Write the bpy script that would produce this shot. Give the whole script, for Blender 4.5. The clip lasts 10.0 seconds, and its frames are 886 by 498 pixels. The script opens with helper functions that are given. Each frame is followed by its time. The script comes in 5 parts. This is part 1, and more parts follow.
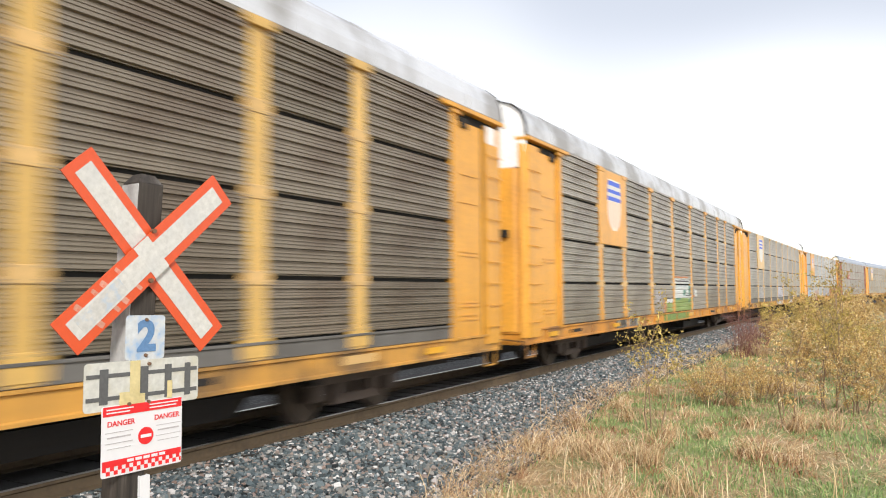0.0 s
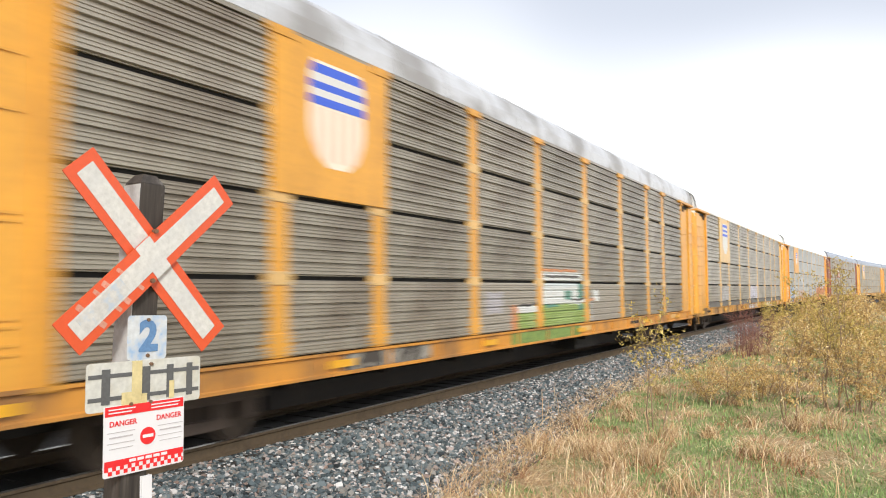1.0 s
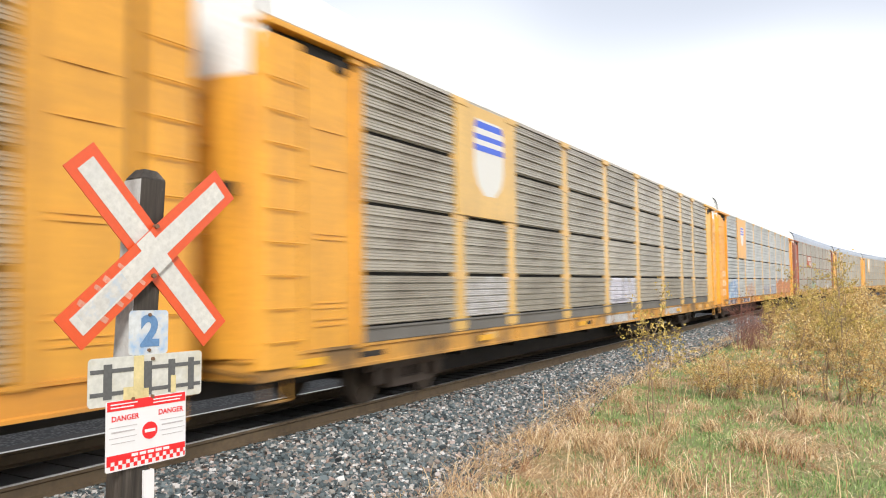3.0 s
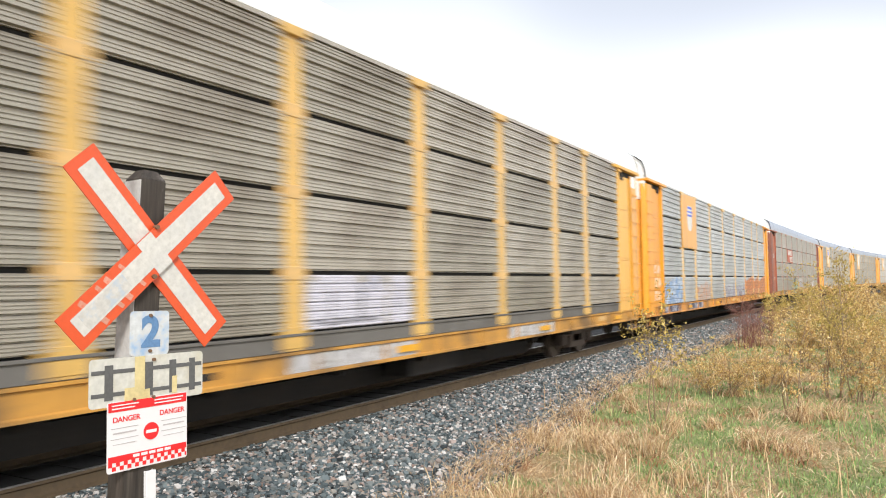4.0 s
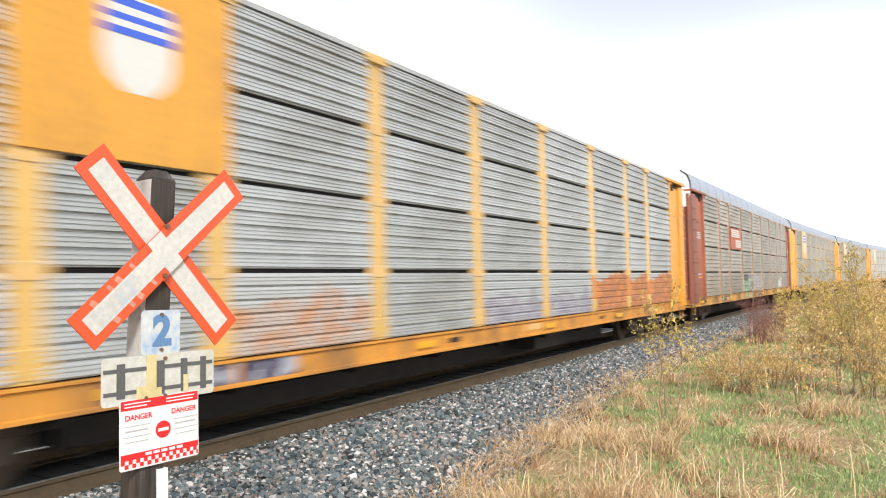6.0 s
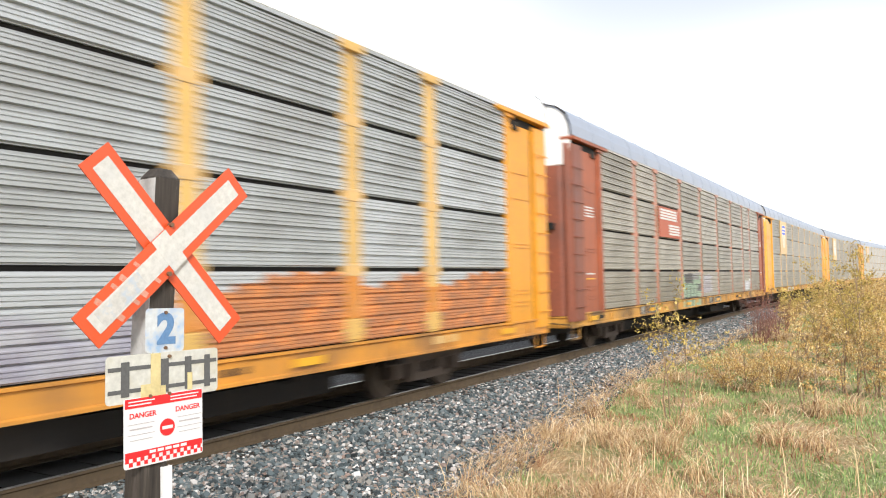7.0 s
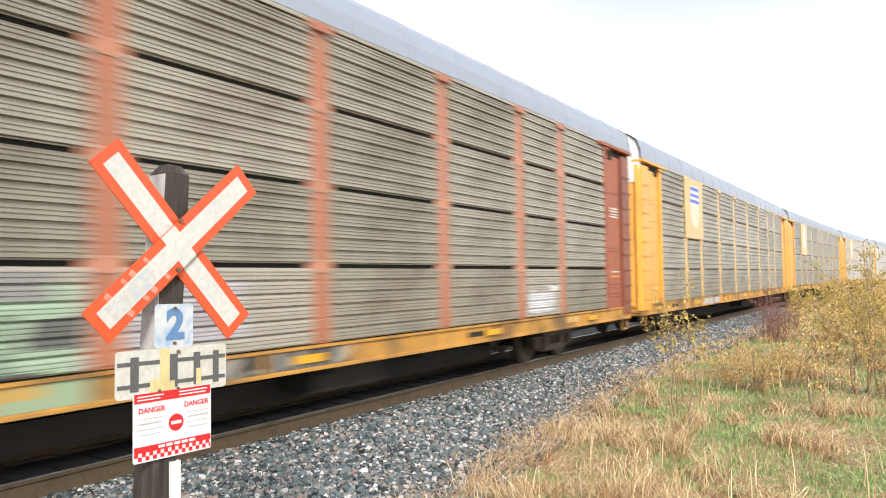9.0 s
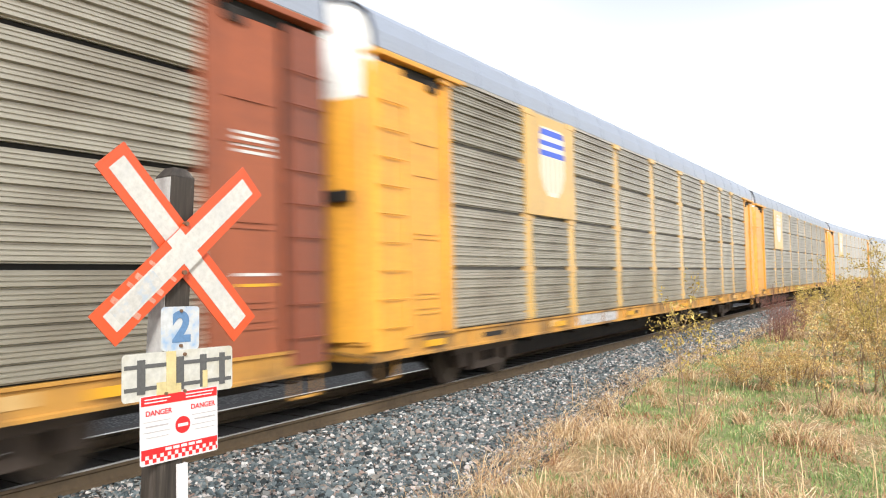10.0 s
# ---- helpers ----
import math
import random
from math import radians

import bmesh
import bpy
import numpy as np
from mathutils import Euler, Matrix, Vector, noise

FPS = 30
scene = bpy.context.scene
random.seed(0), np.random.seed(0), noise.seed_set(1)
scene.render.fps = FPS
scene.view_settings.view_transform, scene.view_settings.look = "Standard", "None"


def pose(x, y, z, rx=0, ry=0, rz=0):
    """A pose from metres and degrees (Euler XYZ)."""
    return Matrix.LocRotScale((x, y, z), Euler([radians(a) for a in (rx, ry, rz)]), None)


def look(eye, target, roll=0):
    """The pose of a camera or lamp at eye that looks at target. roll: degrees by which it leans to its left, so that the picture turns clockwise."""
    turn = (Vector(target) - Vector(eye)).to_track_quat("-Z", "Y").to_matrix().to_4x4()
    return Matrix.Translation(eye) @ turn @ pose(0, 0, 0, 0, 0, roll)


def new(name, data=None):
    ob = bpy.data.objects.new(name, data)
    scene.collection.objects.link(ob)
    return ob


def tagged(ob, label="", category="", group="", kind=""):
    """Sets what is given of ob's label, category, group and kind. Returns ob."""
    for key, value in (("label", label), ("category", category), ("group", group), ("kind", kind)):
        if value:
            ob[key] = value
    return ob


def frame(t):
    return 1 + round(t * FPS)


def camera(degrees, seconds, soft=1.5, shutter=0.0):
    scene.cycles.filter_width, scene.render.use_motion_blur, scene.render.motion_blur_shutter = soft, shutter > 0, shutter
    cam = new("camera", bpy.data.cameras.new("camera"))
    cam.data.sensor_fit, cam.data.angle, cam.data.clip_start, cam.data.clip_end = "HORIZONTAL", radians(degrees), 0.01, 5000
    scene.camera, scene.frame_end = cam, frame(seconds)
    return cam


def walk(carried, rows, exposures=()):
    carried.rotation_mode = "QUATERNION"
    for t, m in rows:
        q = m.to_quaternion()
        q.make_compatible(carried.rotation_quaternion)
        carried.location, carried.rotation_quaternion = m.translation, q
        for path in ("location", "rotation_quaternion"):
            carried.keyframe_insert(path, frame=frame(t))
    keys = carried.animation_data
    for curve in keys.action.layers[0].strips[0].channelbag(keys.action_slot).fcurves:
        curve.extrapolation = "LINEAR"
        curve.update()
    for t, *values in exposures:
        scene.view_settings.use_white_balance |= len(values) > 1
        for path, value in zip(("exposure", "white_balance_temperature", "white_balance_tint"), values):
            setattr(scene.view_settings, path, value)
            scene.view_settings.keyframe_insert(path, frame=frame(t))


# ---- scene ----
cam = camera(61.2, 10.0, soft=1.05, shutter=0.75)
EYE_Z = 1.84                       # eye above the rail head


def view(yaw, pitch, roll):
    return pose(0, 0, EYE_Z, 0, 0, yaw) @ pose(0, 0, 0, 90 + pitch) @ pose(0, 0, 0, 0, 0, roll)


PATH = [
    (0.0, 30.09, 3.22, -0.40), (0.5, 30.22, 3.30, -0.30), (1.0, 30.21, 3.21, -0.46), (1.5, 30.22, 3.12, -0.60),
    (2.0, 30.31, 3.10, -0.50), (2.5, 30.30, 2.91, -0.52), (4.0, 30.31, 2.72, -0.88), (4.5, 30.50, 2.69, -0.98),
    (5.0, 30.90, 2.66, -1.07), (5.5, 30.96, 2.60, -1.15), (7.0, 31.30, 2.43, -1.16), (7.5, 31.47, 2.40, -0.95),
    (8.0, 31.63, 2.31, -1.13), (8.5, 31.75, 2.27, -1.18), (9.0, 31.94, 2.23, -0.85), (9.5, 32.29, 2.19, -0.96),
    (10.0, 32.33, 2.32, -1.20)]
walk(cam, [(t, view(a, b, c)) for t, a, b, c in PATH], exposures=[(0.0, 0.52), (4.0, 0.60), (7.0, 0.72), (10.0, 0.78)])

# ---------------------------------------------------------------- sky and sun
world = bpy.data.worlds.new("world")
scene.world = world
world.use_nodes = True
wn, wl = world.node_tree.nodes, world.node_tree.links
wn.clear()
w_out = wn.new("ShaderNodeOutputWorld")
w_bg = wn.new("ShaderNodeBackground")
w_bg.inputs["Strength"].default_value = 1.0
sky = wn.new("ShaderNodeTexSky")
sky.sky_type = "NISHITA"
sky.sun_disc = False
sky.sun_elevation, sky.sun_rotation = radians(48), radians(150)
sky_dim = wn.new("ShaderNodeVectorMath")
sky_dim.operation = "SCALE"
sky_dim.inputs["Scale"].default_value = 0.12
wl.new(sky.outputs["Color"], sky_dim.inputs[0])
w_tc = wn.new("ShaderNodeTexCoord")
w_noise = wn.new("ShaderNodeTexNoise")
w_noise.inputs["Scale"].default_value = 1.5
w_noise.inputs["Detail"].default_value = 2
w_noise.inputs["Roughness"].default_value = 0.4
wl.new(w_tc.outputs["Generated"], w_noise.inputs["Vector"])
w_sep = wn.new("ShaderNodeSeparateXYZ")
wl.new(w_tc.outputs["Generated"], w_sep.inputs["Vector"])
w_sum = wn.new("ShaderNodeMath")                   # cloud deck: bright low down, greyer higher up, softly uneven
w_sum.operation = "MULTIPLY_ADD"
w_sum.inputs[1].default_value = 0.55
wl.new(w_noise.outputs["Fac"], w_sum.inputs[0])
wl.new(w_sep.outputs["Z"], w_sum.inputs[2])
w_ramp = wn.new("ShaderNodeValToRGB")
w_ramp.color_ramp.interpolation = "EASE"
w_ramp.color_ramp.elements[0].position, w_ramp.color_ramp.elements[0].color = 0.44, (1.2, 1.2, 1.21, 1)
w_ramp.color_ramp.elements[1].position, w_ramp.color_ramp.elements[1].color = 0.72, (0.54, 0.57, 0.635, 1)
wl.new(w_sum.outputs[0], w_ramp.inputs["Fac"])
w_mix = wn.new("ShaderNodeMix")
w_mix.data_type = "RGBA"
w_mix.inputs["Factor"].default_value = 0.88
wl.new(sky_dim.outputs["Vector"], w_mix.inputs["A"])
wl.new(w_ramp.outputs["Color"], w_mix.inputs["B"])
wl.new(w_mix.outputs["Result"], w_bg.inputs["Color"])
wl.new(w_bg.outputs["Background"], w_out.inputs["Surface"])

sun_data = bpy.data.lights.new("sun", "SUN")
sun_data.energy, sun_data.angle, sun_data.color = 2.6, radians(14), (1.0, 0.96, 0.9)
sun = new("sun", sun_data)
sun.matrix_basis = look((30, -34, 36), (-6, 12, 1))


# ---------------------------------------------------------------- materials
def nodes_of(name):
    m = bpy.data.materials.new(name)
    m.use_nodes = True
    nt = m.node_tree
    return m, nt, nt.nodes["Principled BSDF"]


def noise_node(nt, scale, detail=4.0, stretch=None, rough=0.6, coord="Object"):
    tc = nt.nodes.new("ShaderNodeTexCoord")
    n = nt.nodes.new("ShaderNodeTexNoise")
    n.inputs["Scale"].default_value = scale
    n.inputs["Detail"].default_value = detail
    n.inputs["Roughness"].default_value = rough
    if stretch:
        mp = nt.nodes.new("ShaderNodeMapping")
        mp.inputs["Scale"].default_value = stretch
        nt.links.new(tc.outputs[coord], mp.inputs["Vector"])
        nt.links.new(mp.outputs["Vector"], n.inputs["Vector"])
    else:
        nt.links.new(tc.outputs[coord], n.inputs["Vector"])
    return n


def ramp(nt, fac, stops):
    r = nt.nodes.new("ShaderNodeValToRGB")
    els = r.color_ramp.elements
    while len(els) < len(stops):
        els.new(0.5)
    for e, (p, c) in zip(els, stops):
        e.position, e.color = p, (*c, 1) if len(c) == 3 else c
    nt.links.new(fac, r.inputs["Fac"])
    return r.outputs["Color"]


def mix(nt, fac, a, b, mode="MIX"):
    n = nt.nodes.new("ShaderNodeMix")
    n.data_type, n.blend_type = "RGBA", mode
    for key, v in (("Factor", fac), ("A", a), ("B", b)):
        if isinstance(v, (int, float)):
            n.inputs[key].default_value = v
        elif isinstance(v, tuple):
            n.inputs[key].default_value = (*v, 1)
        else:
            nt.links.new(v, n.inputs[key])
    return n.outputs["Result"]


def bump(nt, bsdf, height, strength, dist):
    b = nt.nodes.new("ShaderNodeBump")
    b.inputs["Strength"].default_value, b.inputs["Distance"].default_value = strength, dist
    nt.links.new(height, b.inputs["Height"])
    nt.links.new(b.outputs["Normal"], bsdf.inputs["Normal"])


def shade(c, k):
    return tuple(min(1.0, v * k) for v in c)


def worn(name, colour, rough=0.55, metal=0.0, dirt=(0.16, 0.11, 0.07), amount=0.5, big=0.9, fine=18.0, streak=True,
         relief=0.25, spread=0.12, sharp=0.75):
    """Painted or bare surface with broad stains, rain streaks and fine grain."""
    m, nt, b = nodes_of(name)
    broad = noise_node(nt, big, 5)
    grain = noise_node(nt, fine, 5)
    base = mix(nt, ramp(nt, grain.outputs["Fac"], [(0.3, (0, 0, 0)), (0.7, (1, 1, 1))]), shade(colour, 0.86), shade(colour, 1.1))
    mask = ramp(nt, broad.outputs["Fac"], [(0.48, (0, 0, 0)), (sharp, (amount,) * 3)])
    base = mix(nt, mask, base, dirt)
    if streak:
        st = noise_node(nt, 1.0, 4, (5.0, 5.0, 0.25))
        base = mix(nt, ramp(nt, st.outputs["Fac"], [(0.5, (0, 0, 0)), (0.72, (amount * 0.7,) * 3)]), base, dirt)
    oi = nt.nodes.new("ShaderNodeObjectInfo")
    base = mix(nt, 1.0, base, ramp(nt, oi.outputs["Random"], [(0.0, (1 - spread, 1 - spread, 1 - spread * 1.1)), (1.0, (1.0, 1.0, 1.0))]), "MULTIPLY")
    nt.links.new(base, b.inputs["Base Color"])
    b.inputs["Metallic"].default_value = metal
    nt.links.new(ramp(nt, grain.outputs["Fac"], [(0.2, (rough * 0.8,) * 3), (0.8, (min(1, rough * 1.2),) * 3)]), b.inputs["Roughness"])
    bump(nt, b, grain.outputs["Fac"], relief, 0.004)
    return m


def sprayed(name, steel, paint_a, paint_b, seed, outline=(0.05, 0.05, 0.055), top=0.62, wide=None):
    """Weathered steel with sprayed letters: a filled body, a second colour above it and dark outlines.
    top: height of the paint on the sheet; wide: (from, to) along the sheet."""
    m, nt, b = nodes_of(name)
    grain = noise_node(nt, 18, 5)
    base = mix(nt, ramp(nt, grain.outputs["Fac"], [(0.3, (0, 0, 0)), (0.7, (1, 1, 1))]), shade(steel, 0.86), shade(steel, 1.1))
    shape = noise_node(nt, 1.25, 1.0, (1.0, 1.0 + seed * 0.05, 1.5))
    inner = noise_node(nt, 3.0, 1.5, (1.0, 0.9 + seed * 0.05, 1.2))
    tc = nt.nodes.new("ShaderNodeTexCoord")
    sep = nt.nodes.new("ShaderNodeSeparateXYZ")
    nt.links.new(tc.outputs["Object"], sep.inputs["Vector"])

    def calc(op, p, q, r=None):
        n = nt.nodes.new("ShaderNodeMath")
        n.operation = op
        for k, v in enumerate((p, q, r)):
            if v is None:
                continue
            if isinstance(v, (int, float)):
                n.inputs[k].default_value = v
            else:
                nt.links.new(v, n.inputs[k])
        return n.outputs[0]

    edge = calc("SUBTRACT", top, sep.outputs["Z"])                         # falls towards the top of the paint
    edge = calc("MULTIPLY_ADD", shape.outputs["Fac"], 0.9, calc("SUBTRACT", edge, 0.45))
    if wide:
        for e in (calc("SUBTRACT", sep.outputs["Y"], wide[0]), calc("SUBTRACT", wide[1], sep.outputs["Y"])):
            edge = calc("MINIMUM", edge, calc("MULTIPLY_ADD", shape.outputs["Fac"], 0.8, calc("SUBTRACT", e, 0.4)))
    paint = mix(nt, ramp(nt, inner.outputs["Fac"], [(0.50, (0, 0, 0)), (0.54, (1, 1, 1))]), paint_a, paint_b)
    line = ramp(nt, inner.outputs["Fac"], [(0.44, (0, 0, 0)), (0.465, (0.9,) * 3), (0.52, (0.9,) * 3), (0.54, (0, 0, 0))])
    paint = mix(nt, line, paint, outline)
    base = mix(nt, ramp(nt, edge, [(0.0, (0, 0, 0)), (0.03, (0.85,) * 3)]), base, paint)
    nt.links.new(base, b.inputs["Base Color"])
    b.inputs["Roughness"].default_value = 0.55
    b.inputs["Metallic"].default_value = 0.1
    bump(nt, b, grain.outputs["Fac"], 0.25, 0.004)
    return m


def mural(name, steel, fields, wobble=0.10):
    """Weathered steel with sprayed fields (y from, y to, z from, z to, colour), in metres on the sheet, edges uneven."""
    m, nt, b = nodes_of(name)
    grain = noise_node(nt, 18, 5)
    base = mix(nt, ramp(nt, grain.outputs["Fac"], [(0.3, (0, 0, 0)), (0.7, (1, 1, 1))]), shade(steel, 0.8), shade(steel, 1.08))
    tc = nt.nodes.new("ShaderNodeTexCoord")
    warp = nt.nodes.new("ShaderNodeTexNoise")
    warp.inputs["Scale"].default_value = 2.6
    warp.inputs["Detail"].default_value = 2.0
    nt.links.new(tc.outputs["Object"], warp.inputs["Vector"])
    shift = nt.nodes.new("ShaderNodeVectorMath")
    shift.operation = "MULTIPLY_ADD"
    shift.inputs[1].default_value = (0.0, wobble * 5, wobble * 3)
    off = nt.nodes.new("ShaderNodeVectorMath")
    off.operation = "SUBTRACT"
    off.inputs[1].default_value = (0.0, wobble * 2.5, wobble * 1.5)
    nt.links.new(warp.outputs["Color"], shift.inputs[0])
    nt.links.new(tc.outputs["Object"], off.inputs[0])
    nt.links.new(off.outputs[0], shift.inputs[2])
    sep = nt.nodes.new("ShaderNodeSeparateXYZ")
    nt.links.new(shift.outputs[0], sep.inputs["Vector"])

    def span(axis, lo, hi):
        n = nt.nodes.new("ShaderNodeMath")
        n.operation = "COMPARE"
        n.inputs[1].default_value, n.inputs[2].default_value = (lo + hi) / 2, (hi - lo) / 2
        nt.links.new(sep.outputs[axis], n.inputs[0])
        return n.outputs[0]

    for y0, y1, z0, z1, colour in fields:
        both = nt.nodes.new("ShaderNodeMath")
        both.operation = "MULTIPLY"
        nt.links.new(span("Y", y0, y1), both.inputs[0])
        nt.links.new(span("Z", z0, z1), both.inputs[1])
        base = mix(nt, both.outputs[0], base, mix(nt, ramp(nt, grain.outputs["Fac"], [(0.35, (0.1,) * 3), (0.75, (0.35,) * 3)]), colour, steel))
    nt.links.new(base, b.inputs["Base Color"])
    b.inputs["Roughness"].default_value = 0.5
    bump(nt, b, grain.outputs["Fac"], 0.25, 0.004)
    return m


def plain(name, colour, rough=0.6, metal=0.0, var=0.15, fine=30.0):
    m, nt, b = nodes_of(name)
    n = noise_node(nt, fine, 4)
    nt.links.new(mix(nt, n.outputs["Fac"], shade(colour, 1 - var), shade(colour, 1 + var)), b.inputs["Base Color"])
    b.inputs["Roughness"].default_value, b.inputs["Metallic"].default_value = rough, metal
    return m


YELLOW = worn("rail_yellow_paint", (0.78, 0.37, 0.045), 0.42, 0, (0.30, 0.15, 0.05), 0.45)
YELLOW_DEEP = worn("deep_yellow_paint", (0.80, 0.34, 0.02), 0.45, 0, (0.32, 0.14, 0.03), 0.3)
YELLOW_PALE = worn("faded_yellow_paint", (0.74, 0.46, 0.13), 0.36, 0, (0.33, 0.2, 0.1), 0.5)
SILL_YELLOW = worn("sill_yellow_paint", (0.64, 0.32, 0.06), 0.6, 0, (0.10, 0.07, 0.045), 0.8, 1.1, 9.0, sharp=0.64)
PLATE_RED = worn("emblem_red_paint", (0.46, 0.10, 0.04), 0.55, 0, (0.30, 0.15, 0.10), 0.4)
# bright highlights of the brackets put into their colour; the first also paints stencils
BRACKET = worn("bracket_highlight_and_stencil", (0.74, 0.47, 0.18), 0.5, 0, (0.5, 0.3, 0.12), 0.5)
BRACKET_RED = worn("red_bracket_highlight", (0.53, 0.23, 0.14), 0.5, 0, (0.4, 0.2, 0.14), 0.5)
BROWN_RED = worn("oxide_red_paint", (0.38, 0.105, 0.045), 0.55, 0, (0.15, 0.055, 0.035), 0.65)
# oxide red with the shade of the recessed end parts put into the colour
OXIDE_SHADED = worn("shaded_oxide_paint", (0.25, 0.07, 0.035), 0.5, 0, (0.10, 0.045, 0.035), 0.7)
SILL_ORANGE = worn("sill_orange_paint", (0.70, 0.30, 0.04), 0.55, 0, (0.16, 0.09, 0.05), 0.7, 1.1, 9.0, sharp=0.66)
RED_FADED = worn("faded_red_paint", (0.48, 0.165, 0.085), 0.36, 0, (0.30, 0.19, 0.13), 0.6)
STEEL_BROWN = worn("weathered_galvanised_brown", (0.40, 0.36, 0.295), 0.34, 0.3, (0.14, 0.10, 0.07), 0.75, 0.8, 11.0, spread=0.3)
STEEL_RUSTY = worn("grimy_rusty_galvanised", (0.28, 0.235, 0.18), 0.36, 0.3, (0.12, 0.075, 0.05), 0.75, 0.8, 11.0, spread=0.3)
STEEL_GREY = worn("weathered_galvanised_grey", (0.52, 0.54, 0.55), 0.34, 0.3, (0.25, 0.235, 0.21), 0.55, 0.8, 11.0, spread=0.22)
STEEL_OLIVE = worn("weathered_galvanised_olive", (0.43, 0.395, 0.325), 0.34, 0.3, (0.17, 0.135, 0.095), 0.65, 0.8, 11.0, spread=0.28)
STEEL_CREAM = worn("weathered_galvanised_cream", (0.49, 0.45, 0.385), 0.34, 0.3, (0.17, 0.13, 0.095), 0.65, 0.8, 11.0, spread=0.25)
STEEL_PALE = worn("weathered_galvanised_pale", (0.58, 0.56, 0.52), 0.34, 0.3, (0.3, 0.26, 0.22), 0.4)
RAIL_GREY = worn("grimy_grey_rail", (0.17, 0.16, 0.145), 0.6, 0.1, (0.07, 0.06, 0.05), 0.6)
YELLOW_SOFT = worn("pale_yellow_paint", (0.82, 0.46, 0.10), 0.5, 0, (0.45, 0.27, 0.08), 0.35)
ROOF = worn("roof_sheet", (0.64, 0.65, 0.68), 0.45, 0.1, (0.26, 0.24, 0.22), 0.75, 0.55, sharp=0.6)
ROOF_BLUE = worn("roof_sheet_bluish", (0.34, 0.38, 0.46), 0.5, 0.1, (0.3, 0.3, 0.31), 0.3)
CAP_WHITE = worn("white_cap_paint", (0.9, 0.9, 0.89), 0.5, 0, (0.7, 0.67, 0.6), 0.2)
DARK = worn("grimy_underframe", (0.022, 0.019, 0.017), 0.85, 0, (0.05, 0.036, 0.026), 0.6, 2.0)
TRUCK_BROWN = worn("grimy_brown_truck", (0.10, 0.072, 0.055), 0.8, 0, (0.05, 0.036, 0.028), 0.6, 2.0)
WHEEL = worn("wheel_steel", (0.10, 0.075, 0.055), 0.6, 0.5, (0.05, 0.035, 0.025), 0.6, 3.0)
# black for the shade in seams and under headers, and for door latches
BLACK = plain("black_shade_and_latch", (0.012, 0.011, 0.01), 0.9)
WHITE_PAINT = plain("white_stencil", (0.66, 0.65, 0.62), 0.6)
BLUE_PAINT = plain("blue_emblem", (0.05, 0.12, 0.62), 0.5)
PINK_PAINT = plain("faded_emblem_stripe", (0.86, 0.55, 0.42), 0.6)
CREAM_PAINT = plain("faded_emblem_field", (0.86, 0.74, 0.6), 0.6)
TAPE_YELLOW = plain("reflective_strip", (0.75, 0.38, 0.02), 0.4)
RAIL_SIDE = worn("rusty_rail", (0.135, 0.095, 0.055), 0.85, 0.1, (0.05, 0.035, 0.025), 0.6, 4.0, streak=False)
RAIL_TOP = plain("polished_rail_head", (0.42, 0.38, 0.34), 0.35, 0.8)
TIE = worn("creosoted_tie", (0.035, 0.028, 0.022), 0.9, 0, (0.02, 0.016, 0.013), 0.6, 3.0, streak=False)


# ---------------------------------------------------------------- mesh helpers
def part(name, bm, material, parent=None, label=""):
    me = bpy.data.meshes.new(name)
    bm.to_mesh(me)
    bm.free()
    me.materials.append(material)
    return link(name, me, parent, label)


def link(name, me, parent=None, label=""):
    ob = new(name, me)
    if parent is not None:
        ob.parent = parent
    if label:
        ob["label"] = label
    return ob


def box(bm, x0, x1, y0, y1, z0, z1, bevel=0.0):
    r = bmesh.ops.create_cube(bm, size=1.0)
    vs = r["verts"]
    bmesh.ops.scale(bm, vec=(x1 - x0, y1 - y0, z1 - z0), verts=vs)
    bmesh.ops.translate(bm, vec=((x0 + x1) / 2, (y0 + y1) / 2, (z0 + z1) / 2), verts=vs)
    if bevel:
        es = list({e for v in vs for e in v.link_edges})
        bmesh.ops.bevel(bm, geom=es, offset=bevel, segments=2, affect="EDGES", profile=0.5)
    return vs


def boxes(*specs, bevel=0.0):
    bm = bmesh.new()
    for s in specs:
        box(bm, *s, bevel=bevel)
    return bm


def tube(bm, p, q, r, sides=8):
    p, q = Vector(p), Vector(q)
    d = q - p
    c = bmesh.ops.create_cone(bm, cap_ends=True, segments=sides, radius1=r, radius2=r, depth=d.length)
    bmesh.ops.transform(bm, verts=c["verts"], matrix=Matrix.Translation((p + q) / 2) @ d.to_track_quat("Z", "Y").to_matrix().to_4x4())


def extrude_profile(bm, prof, y0, y1, closed=True):
    """A profile of (x, z) points swept along y."""
    a = [bm.verts.new((x, y0, z)) for x, z in prof]
    b = [bm.verts.new((x, y1, z)) for x, z in prof]
    n = len(prof)
    for i in range(n if closed else n - 1):
        j = (i + 1) % n
        bm.faces.new((a[i], a[j], b[j], b[i]))
    if closed:
        bm.faces.new(a[::-1])
        bm.faces.new(b)
    bmesh.ops.recalc_face_normals(bm, faces=bm.faces[:])


def mesh_from(name, verts, faces, material):
    me = bpy.data.meshes.new(name)
    me.from_pydata(verts, [], faces)
    me.update()
    me.materials.append(material)
    return me


# ---------------------------------------------------------------- the line of the track
TRACK_X = -7.89                    # centre of the nearer track
CURVE_Y, CURVE_R = 35.0, 950.0     # straight up to here, then bending to the right
CAR_L = 29.2                      # over coupled faces
SPEED = 12.31


